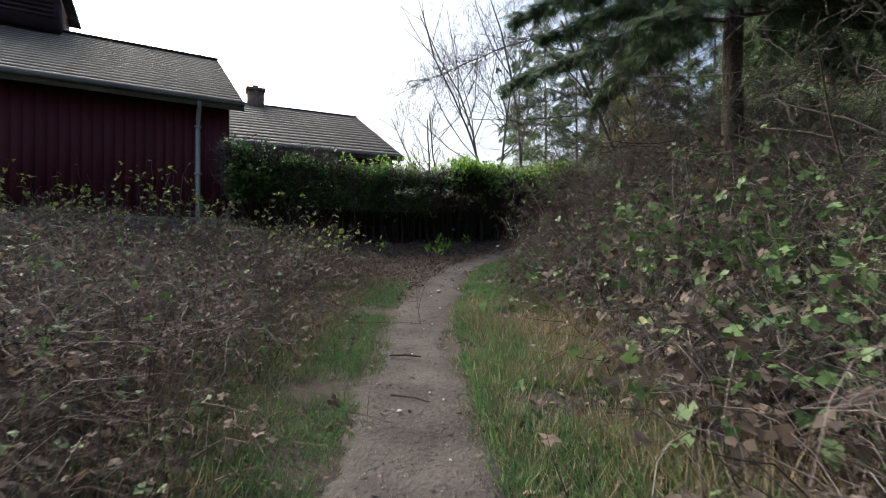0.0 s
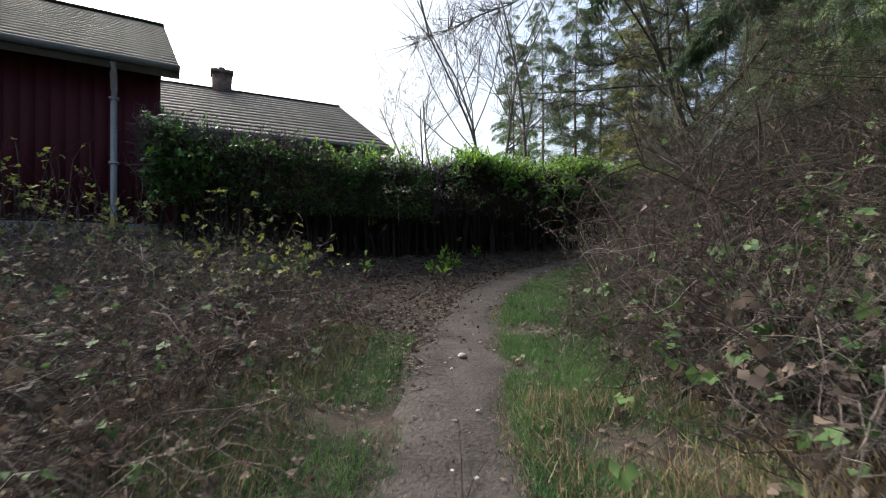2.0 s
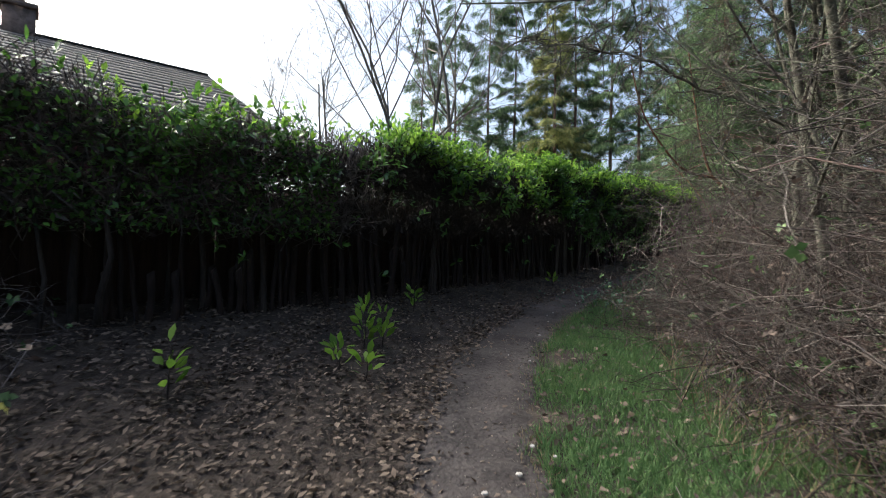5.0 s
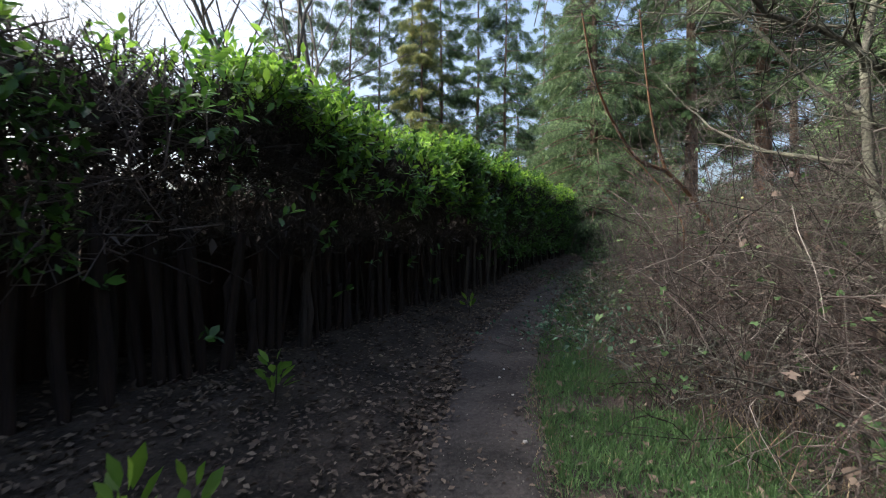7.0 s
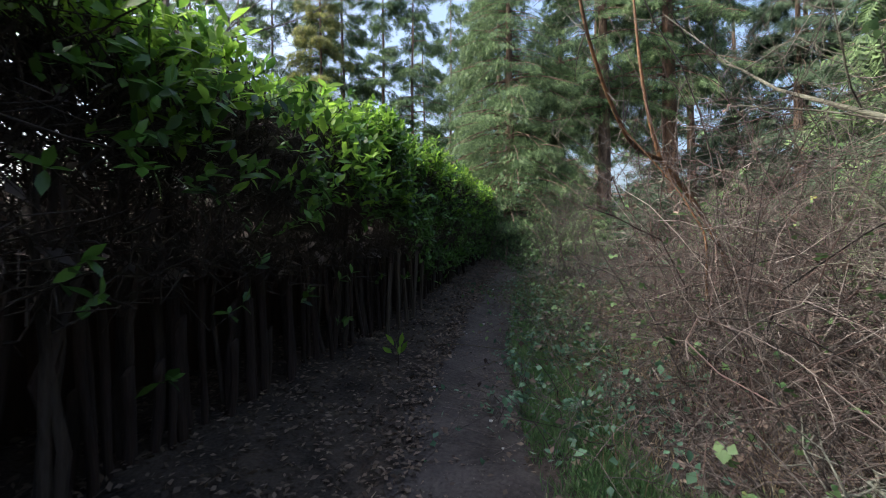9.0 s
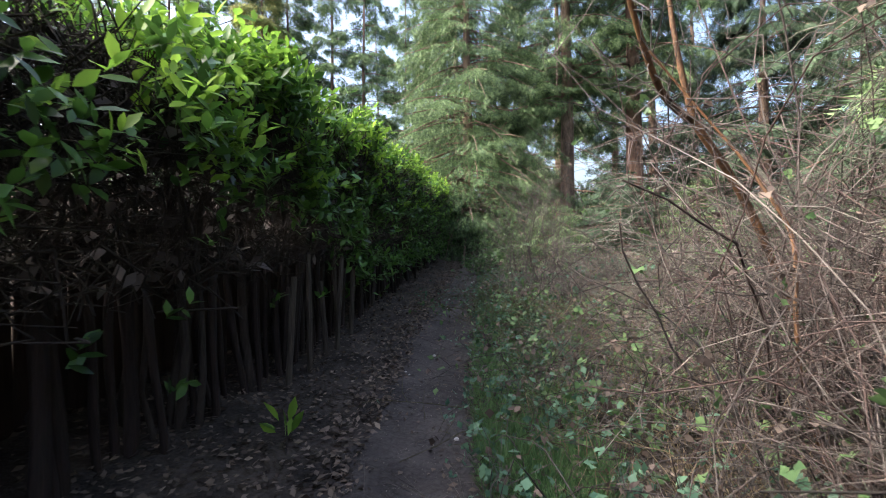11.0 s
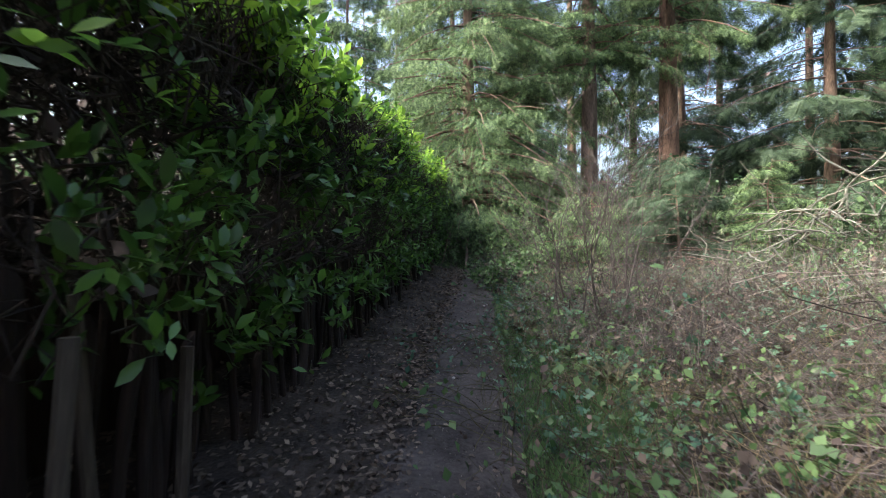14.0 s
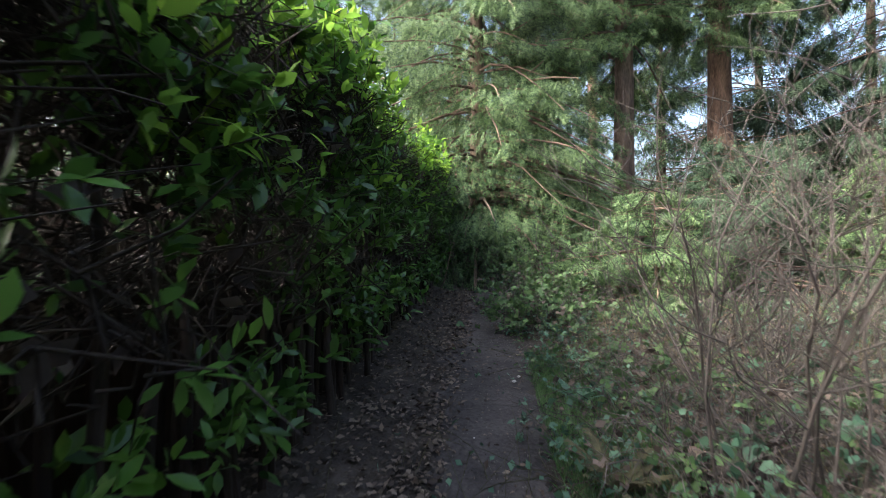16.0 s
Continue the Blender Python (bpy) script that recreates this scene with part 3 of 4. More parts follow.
# ---- brambles and thickets ----
def thicket(name, cx, cy, radius, height, canes, leaves, cane_mat, leaf_mat, label, category, leaf=.07, brown=0.0, thin=.0045, upright=.5, span=1.0, twigs=0, shape=None):
    z0 = float(ground_z(cx, cy)[0])
    b = thing(name, (cx, cy, z0 - .03), label, category, "undergrowth beside the path")
    a, r = rng.uniform(0, 2 * np.pi, canes), radius * np.sqrt(rng.uniform(0, 1, canes))
    bx, by = cx + r * np.cos(a), cy + r * np.sin(a)
    base = np.stack([bx, by, ground_z(bx, by) - .03], 1)
    az = rng.uniform(0, 2 * np.pi, canes)
    ln = rng.uniform(.5, 1.4, canes) * span
    hh = height * rng.uniform(.45, 1.1, canes) * (1 - .45 * (r / radius) ** 2)
    K = 7
    k = np.linspace(0, 1, K)
    arch = np.where(upright > rng.uniform(0, 1, canes)[:, None], k[None] ** .8, np.sin(k[None] * np.pi * .85))
    lines = np.stack([base[:, :1] + np.cos(az)[:, None] * ln[:, None] * k ** 1.3,
                      base[:, 1:2] + np.sin(az)[:, None] * ln[:, None] * k ** 1.3,
                      base[:, 2:] + hh[:, None] * arch], -1)
    lines[:, 1:] += np.cumsum(rng.normal(0, .035, (canes, K - 1, 3)), axis=1)
    rad = rng.uniform(.6, 1.5, canes)[:, None] * thin * np.linspace(1, .4, K)[None]
    meshes = [tubes(lines, rad)]
    if twigs:
        i, kk = rng.integers(0, canes, twigs), rng.integers(2, K, twigs)
        q = lines[i, kk]
        w = rand_ways(twigs, .25)
        t3 = np.linspace(0, 1, 4)[None, :, None]
        tl = q[:, None] + w[:, None] * t3 * rng.uniform(.15, .6, twigs)[:, None, None] + np.cumsum(rng.normal(0, .02, (twigs, 4, 3)), 1)
        meshes.append(tubes(tl, np.linspace(.6, .25, 4)[None] * thin * rng.uniform(.6, 1.1, twigs)[:, None]))
    under(None, mesh_np("cane_tangle", *join(meshes), cane_mat), "cane_tangle", b, kind="stuff")
    for mat, count, nm in ((leaf_mat, int(leaves * (1 - brown)), "foliage"), (M_BROWNLEAF, int(leaves * brown), "withered_foliage")):
        if count < 5:
            continue
        i, kk = rng.integers(0, canes, count), rng.integers(2, K, count)
        p = lines[i, kk] + rng.normal(0, .05, (count, 3))
        L = rng.uniform(.6, 1.35, count) * leaf
        v = scatter(TREFOIL, p, rand_ways(count, -.1), rand_ways(count, 1.2, .6), L, L) if shape is None else scatter(shape, p, rand_ways(count, -.1), rand_ways(count, 1.2, .6), L * 1.1, L * .8)
        under(None, mesh_np(nm, *v, mat), nm, b, kind="stuff")
    return b


def tangle(cx, cy, radius, height, canes, twigs, leaves, toward=(0, 0), label="tangled bare pale twigs of a leafless thicket"):
    """A leafless thicket: sinuous arching canes that bend over and sprawl, with crooked side twigs at every height."""
    z0 = float(ground_z(cx, cy)[0])
    b = thing("bare_thicket", (cx, cy, z0 - .03), label, "thicket", "undergrowth beside the path")
    a, r = rng.uniform(0, 2 * np.pi, canes), radius * np.sqrt(rng.uniform(0, 1, canes))
    bx, by = cx + r * np.cos(a), cy + r * np.sin(a)
    K = 10
    p = np.stack([bx, by, ground_z(bx, by) - .03], 1)
    low = p[:, 2] + .04
    az = rng.uniform(0, 2 * np.pi, canes)
    d = np.stack([np.cos(az) * .45 + toward[0] * .3, np.sin(az) * .45 + toward[1] * .3, rng.uniform(.7, 1.3, canes)], 1)
    ln = height * rng.uniform(.7, 1.4, canes)
    sag = rng.uniform(.04, .42, canes)
    pts = [p]
    for k in range(K - 1):
        d = unit(d + rng.normal(0, .19, (canes, 3)) - np.stack([0 * sag, 0 * sag, sag * (k > 1)], 1))
        p = p + d * (ln / (K - 1))[:, None]
        p[:, 2] = np.maximum(p[:, 2], low)
        pts.append(p)
    lines = np.stack(pts, 1)
    clear = from_path(lines[..., 0].ravel(), lines[..., 1].ravel())[0].reshape(canes, K).min(1) > .75
    lines, canes = lines[clear], int(clear.sum())
    rad = np.exp(rng.normal(math.log(.0045), .38, canes))[:, None] * np.linspace(1, .4, K)[None]
    i, kk = rng.integers(0, canes, twigs), rng.integers(2, K, twigs)
    q, w = lines[i, kk], rand_ways(twigs, .15)
    t5 = np.linspace(0, 1, 5)[None, :, None]
    tl = q[:, None] + w[:, None] * t5 * rng.uniform(.15, .75, twigs)[:, None, None] + np.cumsum(rng.normal(0, .03, (twigs, 5, 3)), 1) * (t5 > 0)
    clear = from_path(tl[:, -1, 0], tl[:, -1, 1])[0] > .6
    tl, twigs = tl[clear], int(clear.sum())
    tr = np.linspace(1, .45, 5)[None] * rng.uniform(.0014, .0038, twigs)[:, None]
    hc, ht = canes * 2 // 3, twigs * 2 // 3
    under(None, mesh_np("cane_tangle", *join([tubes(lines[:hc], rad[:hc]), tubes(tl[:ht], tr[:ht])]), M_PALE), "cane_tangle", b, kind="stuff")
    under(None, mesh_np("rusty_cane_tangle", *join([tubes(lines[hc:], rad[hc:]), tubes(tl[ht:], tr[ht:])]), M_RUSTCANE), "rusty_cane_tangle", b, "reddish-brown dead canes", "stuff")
    for mat, count, nm in ((M_BRAMBLE, leaves, "foliage"), (M_BROWNLEAF, leaves, "withered_foliage")):
        i, kk = rng.integers(0, canes, count), rng.integers(2, K, count)
        L = rng.uniform(.04, .095, count)
        under(None, mesh_np(nm, *scatter(TREFOIL, lines[i, kk] + rng.normal(0, .05, (count, 3)), rand_ways(count, -.1), rand_ways(count, 1.2, .6), L, L), mat), nm, b, kind="stuff")
    return b


# dead brambles between the path and the barn
for y in np.arange(-2.5, 12.2, 1.3):
    s_here = y + 8
    for o in np.arange(-2.55, -9.0, -1.25):
        x, yy = beside(s_here + rng.normal(0, .25), o + rng.normal(0, .25))
        if yy > 12.4 + .62 * (x + 5.8) - 1.0 and x < -3.2 or yy > 11.2 + .6 * (x + 3) and x > -3.2 or y > 9.3 and o > -3.3:
            continue
        thicket("bramble_patch", float(x), float(yy), 1.0, (.42 + .09 * min(3, abs(o) - 2) + rng.uniform(-.1, .25)) * (.55 if yy > 12.4 + .62 * (x + 5.8) - 3.2 and x < -3.5 else 1), 120, 330, M_CANE, M_BRAMBLE,
                "low dead brown brambles with a few green leaves", "bramble", .075, .8, .0045, .25, .8, 260)
for s_here in np.arange(9.0, 17.4, .8):
    x, y = beside(s_here, -1.75 - .25 * math.sin(s_here * 2.3) - (.3 if s_here > 15.5 else 0))
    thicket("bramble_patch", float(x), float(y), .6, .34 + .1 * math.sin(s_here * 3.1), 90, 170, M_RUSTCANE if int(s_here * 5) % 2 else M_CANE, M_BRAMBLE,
            "low dead brown brambles with a few green leaves", "bramble", .06, .82, .0042, .25, .7, 240)
for x, y, h in ((-2.5, 10.1, 1.0), (-5.0, 10.4, 1.5), (-5.9, 10.2, 1.7), (-6.8, 9.5, 1.6), (-3.7, 11.0, 1.2), (-8.2, 8.6, 1.5), (-7.5, 9.2, 1.3), (-3.0, 9.4, .8)):
    thicket("leafy_bramble", x, y, .5, h, 34, 130, M_CANE, M_YELLOWLEAF, "upright bramble canes with yellowing leaves", "bramble", .095, .15, .005, .8, .5, 60)
# leafy brambles on the other side
for s_here in np.arange(5.5, 15.5, 1.2):
    for o, h in ((2.45, .9), (3.0, 1.5), (3.8, 2.1), (5.0, 2.6)):
        x, y = beside(s_here + rng.normal(0, .2), o + rng.normal(0, .15))
        thicket("bramble_bush", float(x), float(y), .85, h * rng.uniform(.8, 1.15), 130, 280 if o < 2.6 else 640 if o < 4 else 400, M_CANE, M_BRAMBLE,
                "tall brambles with green and withered leaves", "bramble", .11, .75 if o < 2.6 else .36, .0052, .55, .8, 420)
for s_here in np.arange(15.7, 26.0, 1.05):
    for o, h in ((2.0, 1.15), (2.8, 2.1), (3.9, 3.0), (5.2, 3.5)):
        if 16.8 < s_here < 22.4:  # the grass is wider here
            o, h = o + 1.0, h * 1.12
        x, y = beside(s_here + rng.normal(0, .2), o + rng.normal(0, .15) + max(0, s_here - 22.5) * .35)
        fx, fy = beside(s_here, o - 1)
        x, y = float(x), float(y)
        tangle(x, y, .8, h * rng.uniform(.85, 1.15) * (1 if s_here < 23.5 else .8), 85, 620, 55, (float(fx) - x, float(fy) - y))
for x, y, h in ((5.9, 14.2, 3.0), (6.6, 14.6, 3.3), (7.3, 15.1, 3.0), (7.9, 14.1, 3.6), (8.4, 14.9, 2.4), (9.1, 14.3, 3.0), (10.3, 14.6, 1.9), (9.6, 13.4, 3.6), (11.4, 14.2, 2.2), (6.2, 13.2, 3.4)):
    tangle(x, y, .95, h, 95, 700, 50)
for x, y, h in ((6.1, 14.6, 2.3), (5.4, 14.1, 2.5), (7.0, 14.3, 3.2)):
    tangle(x, y, .6, h, 80, 600, 40)
# low undergrowth beyond
for s_here in np.arange(25.5, 46, 1.6):
    for o in np.arange(1.6, 11, 1.8):
        x, y = beside(s_here + rng.normal(0, .3), o + rng.normal(0, .3))
        thicket("undergrowth_patch", float(x), float(y), 1.2, (.2 + .07 * o) * rng.uniform(.6, 2.2), 130, 600, M_FERN if rng.uniform() < .6 else M_TWIG, M_IVY if rng.uniform() < .7 else M_BRAMBLE,
                "low ivy and bramble leaves among dry stems", "undergrowth", .056, .22, .0042, .5, .8, 170, LEAF)
    x, y = beside(s_here, 1.0 + rng.normal(0, .1))
    thicket("ground_ivy", float(x), float(y), .75, .2, 60, 420, M_CANE, M_IVY, "low blue-green leaves along the path's edge", "undergrowth", .06, .1, .003, .5, .35, 60)
# leafy bramble mounds and twig tangles rising from the low growth
for s_here, o, h in ((27.0, 2.0, .45), (28.0, 2.9, .6), (27.2, 3.4, .7), (28.8, 3.9, .7), (29.6, 2.9, .5), (30.4, 3.6, .6), (32.2, 1.75, .5), (33.6, 1.8, .65), (35.0, 1.9, .7), (29.8, 2.3, .5), (28.4, 2.6, .5), (30.5, 5.2, 1.0), (31.8, 6.4, 1.25), (32.6, 4.8, 1.0), (33.8, 6.0, 1.3), (34.4, 7.6, 1.4), (35.6, 5.0, 1.1), (36.5, 6.8, 1.4), (33.2, 8.4, 1.5), (31.0, 8.0, 1.3)):
    x, y = beside(s_here, o)
    thicket("bramble_mound", float(x), float(y), .9, h, 120, 300, M_CANE, M_BRAMBLE, "rounded mound of brambles with green leaves", "bramble", .09, .15, .004, .4, .7, 320)
for s_here, o, h in ((32.2, 2.4, .8), (33.0, 3.4, 1.0), (34.0, 2.6, .9), (34.8, 3.8, 1.1), (35.8, 2.8, .9), (26.5, 4.6, 1.1), (27.4, 5.6, 1.2), (28.3, 4.4, .8), (29.4, 5.4, .9), (30.2, 3.8, .8), (28.8, 6.8, 1.1), (31.4, 3.2, .75), (26.9, 3.4, .7)):
    x, y = beside(s_here, o)
    thicket("bare_thicket", float(x), float(y), .8, h, 70, 90, M_PALE, M_IVY, "low tangle of bare twigs with a few leaves", "thicket", .075, .2, .004, .45, .9, 700)
# standing dry stems above the low leaves
for k in range(44):
    x, y = beside(24.5 + k * .36 + rng.normal(0, .3), 1.5 + 4.5 * ((k * .618) % 1))
    thicket("stalk_tuft", float(x), float(y), .4, .55 + .35 * ((k * .37) % 1), 24, 14, M_DRYGRASS if k % 3 else M_CANE, M_BROWNLEAF,
            "tuft of upright dry stalks among the leaves", "dry stalks", .05, 0, .0045, .9, .3, 24)
# taller stalk clumps beside the path
for s_here, o, h in ((32.4, 1.25, .6), (33.1, 2.1, 1.3), (33.5, 1.3, .7), (31.6, 2.2, .8), (34.3, 2.0, 1.1), (32.8, 2.9, 1.5), (30.6, 2.8, .9), (29.6, 3.4, 1.0), (31.9, 4.0, 1.4), (28.6, 3.6, .9)):
    x, y = beside(s_here, o)
    thicket("stalk_tuft", float(x), float(y), .35, h, 26, 14, M_SAPLING, M_BROWNLEAF, "clump of tall grey-brown stalks", "dry stalks", .05, 0, .0065, .95, .35, 50)
# taller bushes under the firs
for x, y, r, h in ((19.5, 25.0, 1.6, 1.8), (17.5, 30.5, 1.8, 2.4), (20.5, 30.5, 1.8, 2.2), (15.2, 28.6, 1.4, 2.2), (22.5, 22.5, 1.6, 1.3), (24, 19.5, 1.8, 1.6), (22.5, 16.5, 2, 1.8),
                   (19.5, 14.5, 2, 1.8), (16.5, 14.5, 1.8, 1.7), (13.5, 12.5, 1.8, 2.0), (27, 25, 2, 2.2), (30, 21, 2.2, 2.4), (25.5, 30, 2.2, 2.5), (29, 16, 2.2, 2.2), (22, 35, 2.5, 3), (16, 35, 2.5, 3)):
    thicket("evergreen_bush", x, y, r, h, 260, 1900, M_TWIG, M_BUSH, "dark evergreen bush under the firs", "bush", .14, .12, .006, .7, .9, 200, LEAF)

for x, y, r, h in ((14.9, 23.6, .7, .75), (16.4, 24.5, .9, 1.3), (16.2, 27.0, 1.0, 1.7), (19.6, 26.4, 1.2, 1.6), (13.9, 23.0, .5, .6)):
    thicket("leafy_shrub", x, y, r, h, 120, 900, M_TWIG, M_BRAMBLE, "leafy green shrub near the path's end", "shrub", .1, .1, .005, .6, .6, 200)

# ---- grass and litter ----


def blades(count, s_range, o_range, height, mat, name, label):
    s, o = rng.uniform(*s_range, count), rng.uniform(*o_range, count)
    x, y = beside(s, o)
    clump = np.sin(x * 3.1 + 2 * np.sin(y * 2.3)) + np.sin(y * 4.7 + x) + rng.normal(0, .6, count)
    keep = clump > -.9
    x, y = x[keep], y[keep]
    p = np.stack([x, y, ground_z(x, y) - .01], 1)
    w = rand_ways(len(x), 1.1, .6)
    L = height * rng.uniform(.5, 1.4, len(x))
    v = scatter(BLADE, p, w, rand_ways(len(x), .1), L, rng.uniform(.005, .012, len(x)))
    return v


gr = join([blades(5000, (4, 24), (.28, .45), .05, M_GRASS, "", ""), blades(6000, (4, 16), (-.6, -.3), .05, M_GRASS, "", ""), blades(5000, (4, 14), (-.5, -.12), .035, M_GRASS, "", ""), blades(40000, (4, 13), (.42, 1.75), .12, M_GRASS, "", ""), blades(78000, (12.5, 24), (.42, 1.8), .085, M_GRASS, "", ""), blades(46000, (17.0, 22.6), (1.7, 3.0), .085, M_GRASS, "", ""), blades(16000, (24, 27), (.42, 1.2), .1, M_GRASS, "", ""), blades(52000, (4, 16.5), (-1.75, -.5), .085, M_GRASS, "", ""),
           blades(26000, (26, 36), (.4, 1.35), .13, M_GRASS, "", "")])
tagged(new("grass", mesh_np("grass", *gr, M_GRASS)), "short green grass along the path's edges", "grass", kind="stuff")
gr = join([blades(11000, (7, 15), (.5, 2.1), .17, M_DRYGRASS, "", ""), blades(3500, (5, 24), (.3, .5), .06, M_DRYGRASS, "", ""), blades(9000, (4, 14), (1.1, 2.6), .3, M_DRYGRASS, "", ""), blades(5000, (13, 30), (1.6, 3.0), .28, M_DRYGRASS, "", ""), blades(2500, (5, 15), (-.62, -.15), .05, M_DRYGRASS, "", ""), blades(12000, (4, 16.5), (-2.4, -.9), .16, M_DRYGRASS, "", ""), blades(7000, (24, 37), (.8, 5.0), .24, M_DRYGRASS, "", "")])
tagged(new("dry_grass", mesh_np("dry_grass", *gr, M_DRYGRASS)), "dry straw-coloured grass among the brambles", "grass", kind="stuff")


def litter(count, s_range, o_range, size):
    s, o = rng.uniform(*s_range, count), rng.uniform(*o_range, count)
    x, y = beside(s, o)
    p = np.stack([x, y, ground_z(x, y) + .03 * rng.uniform(.6, 1.3, count)], 1)
    w = rand_ways(count, 0)
    w[:, 2] *= .25
    L = size * rng.uniform(.6, 1.4, count)
    return scatter(LEAF, p, w, rand_ways(count, 2.0, .8), L, L * .55)


lt = join([litter(22000, (16, 40), (-2.2, -.3), .048), litter(7000, (15, 25), (-3.8, -1.8), .055), litter(3500, (16, 40), (-.5, .5), .045), litter(1200, (4, 16), (-.6, .6), .04),
           litter(4500, (14.5, 20), (-3.6, -.6), .048), litter(3000, (15, 42), (-.6, -.25), .055), litter(6000, (4, 40), (.5, 3.0), .07), litter(9000, (25, 38), (.7, 6.0), .06)])
tagged(new("leaf_litter", mesh_np("leaf_litter", *lt, M_LITTER)), "brown dead leaves scattered beside the path", "leaf litter", kind="stuff")


# ---- trees ----
def conifer(name, x, y, height, crown_from, reach, branches, sprays, trunk_r, mat, label, shape=SPRIG, size=.42, droop=.35, seed=0, bark=None, hang=0.0):
    g = np.random.default_rng(seed + 100)
    z0 = float(ground_z(x, y)[0])
    t = thing(name, (x, y, z0 - .05), label, "tree")
    k = np.linspace(0, 1, 9)
    spine = np.stack([np.cumsum(g.normal(0, .04, 9)), np.cumsum(g.normal(0, .04, 9)), k * height], -1)
    rad = trunk_r * (1 - .92 * k)
    rad[0] *= 1.35
    part("trunk", mesh_np("trunk", *tubes(spine[None], rad[None], 12), bark or M_BARK, True), t)
    h = crown_from + (height - crown_from) * g.uniform(0, 1, branches) ** 1.1
    f = (h - crown_from) / (height - crown_from)
    L = reach * (1 - f) ** .75 * g.uniform(.65, 1.15, branches) + .4
    az = g.uniform(0, 2 * np.pi, branches)
    K = 6
    q = np.linspace(0, 1, K)
    cx, cy = np.interp(h, spine[:, 2], spine[:, 0]), np.interp(h, spine[:, 2], spine[:, 1])
    sag = droop * L * g.uniform(.5, 1.3, branches)
    lines = np.stack([cx[:, None] + np.cos(az)[:, None] * L[:, None] * q, cy[:, None] + np.sin(az)[:, None] * L[:, None] * q,
                      h[:, None] - sag[:, None] * q ** 1.6 + .12 * L[:, None] * q], -1)
    lines[:, 1:] += np.cumsum(g.normal(0, .03, (branches, K - 1, 3)), 1)
    br = np.clip(L * .011, .008, .07)[:, None] * np.linspace(1, .2, K)[None]
    part("branchwork", mesh_np("branchwork", *tubes(lines, br, 4), bark or M_BARK), t, kind="stuff")
    i = g.choice(branches, sprays, p=L / L.sum())
    u = g.uniform(.12, 1.0, sprays) ** .8
    pos = u * (K - 1)
    a = np.minimum(pos.astype(int), K - 2)
    fr = (pos - a)[:, None]
    p = lines[i, a] * (1 - fr) + lines[i, a + 1] * fr
    out = np.stack([np.cos(az[i]), np.sin(az[i]), np.full(sprays, -.25)], -1)
    side = np.stack([-np.sin(az[i]), np.cos(az[i]), np.zeros(sprays)], -1) * g.choice([-1, 1], sprays)[:, None]
    w = out * g.uniform(.1, .9, (sprays, 1)) + side * g.uniform(.2, 1.0, (sprays, 1)) + g.normal(0, .2, (sprays, 3))
    w[:, 2] -= g.uniform(.1, .9, sprays) * (.4 + droop + 1.6 * hang)
    s = size * g.uniform(.55, 1.35, sprays)
    fan = g.uniform(0, 1, sprays) * L[i] * (1 - u) * (.25 + .35 * hang)
    p = p + side * fan[:, None] + out * (fan * .5)[:, None]
    p[:, 2] -= fan * .3 + g.uniform(0, .35, sprays) * hang
    v = scatter(shape, p, w, np.array([0, 0, 1.0 - hang]) + g.normal(0, .35 + .65 * hang, (sprays, 3)), s, s * (.75 - .2 * hang))
    part("crown", mesh_np("crown", *v, mat), t, kind="stuff")
    return t


def bare_tree(name, x, y, height, trunk_r, stems, mat, label, seed, spread=.5, depth=4, lean=(0, 0), crook=.13, open_=.12):
    g = random.Random(seed)
    z0 = float(ground_z(x, y)[0])
    t = thing(name, (x, y, z0 - .05), label, "tree")
    levels = {0: [], 1: [], 2: []}

    def grow(p, d, length, r, lev):
        pts, rs = [p.copy()], [r]
        K = 5
        for j in range(K):
            d = (d + Vector((g.gauss(0, crook), g.gauss(0, crook), g.gauss(.05, .1)))).normalized()
            p = p + d * (length / K)
            pts.append(p.copy())
            rs.append(r * (1 - .62 * (j + 1) / K))
        levels[min(lev, 2)].append((pts, rs))
        if lev >= depth:
            return
        for c in range(g.randint(4, 6) if lev else g.randint(7, 10)):
            f = g.uniform(.25, 1.0)
            j = min(K - 1, int(f * K))
            q = pts[j].lerp(pts[j + 1], f * K - j if f < 1 else 1)
            away = Vector((g.gauss(0, 1), g.gauss(0, 1), g.gauss(.15, .5))).normalized()
            grow(q, (d * (1 - spread) + away * spread * 1.3).normalized(), length * g.uniform(.35, .6), max(.0035, rs[j] * .5), lev + 1)

    for c in range(stems):
        d = Vector((g.gauss(0, open_) + lean[0], g.gauss(0, open_) + lean[1], 1)).normalized()
        grow(Vector((g.gauss(0, .18 * (stems > 1)), g.gauss(0, .18 * (stems > 1)), 0)), d, height * g.uniform(.8, 1.05), trunk_r * g.uniform(.7, 1), 0)
    for pts, rs in levels[0]:
        P, R = np.array([[tuple(q) for q in pts]]), np.array([rs])
        part("stem" if stems > 1 else "trunk", mesh_np("stem", *tubes(P, R, 8), mat, True), t)
    if trunk_r > .03:
        for pts, rs in levels[1]:
            part("limb", mesh_np("limb", *tubes(np.array([[tuple(q) for q in pts]]), np.array([rs]), 5), mat, True), t)
    else:
        levels[2] += levels[1]
    if levels[2]:
        P, R = np.array([[tuple(q) for q in pts] for pts, _ in levels[2]]), np.array([rs for _, rs in levels[2]])
        part("twig_tangle", mesh_np("twig_tangle", *tubes(P, R, 3), mat), t, kind="stuff")
    return t


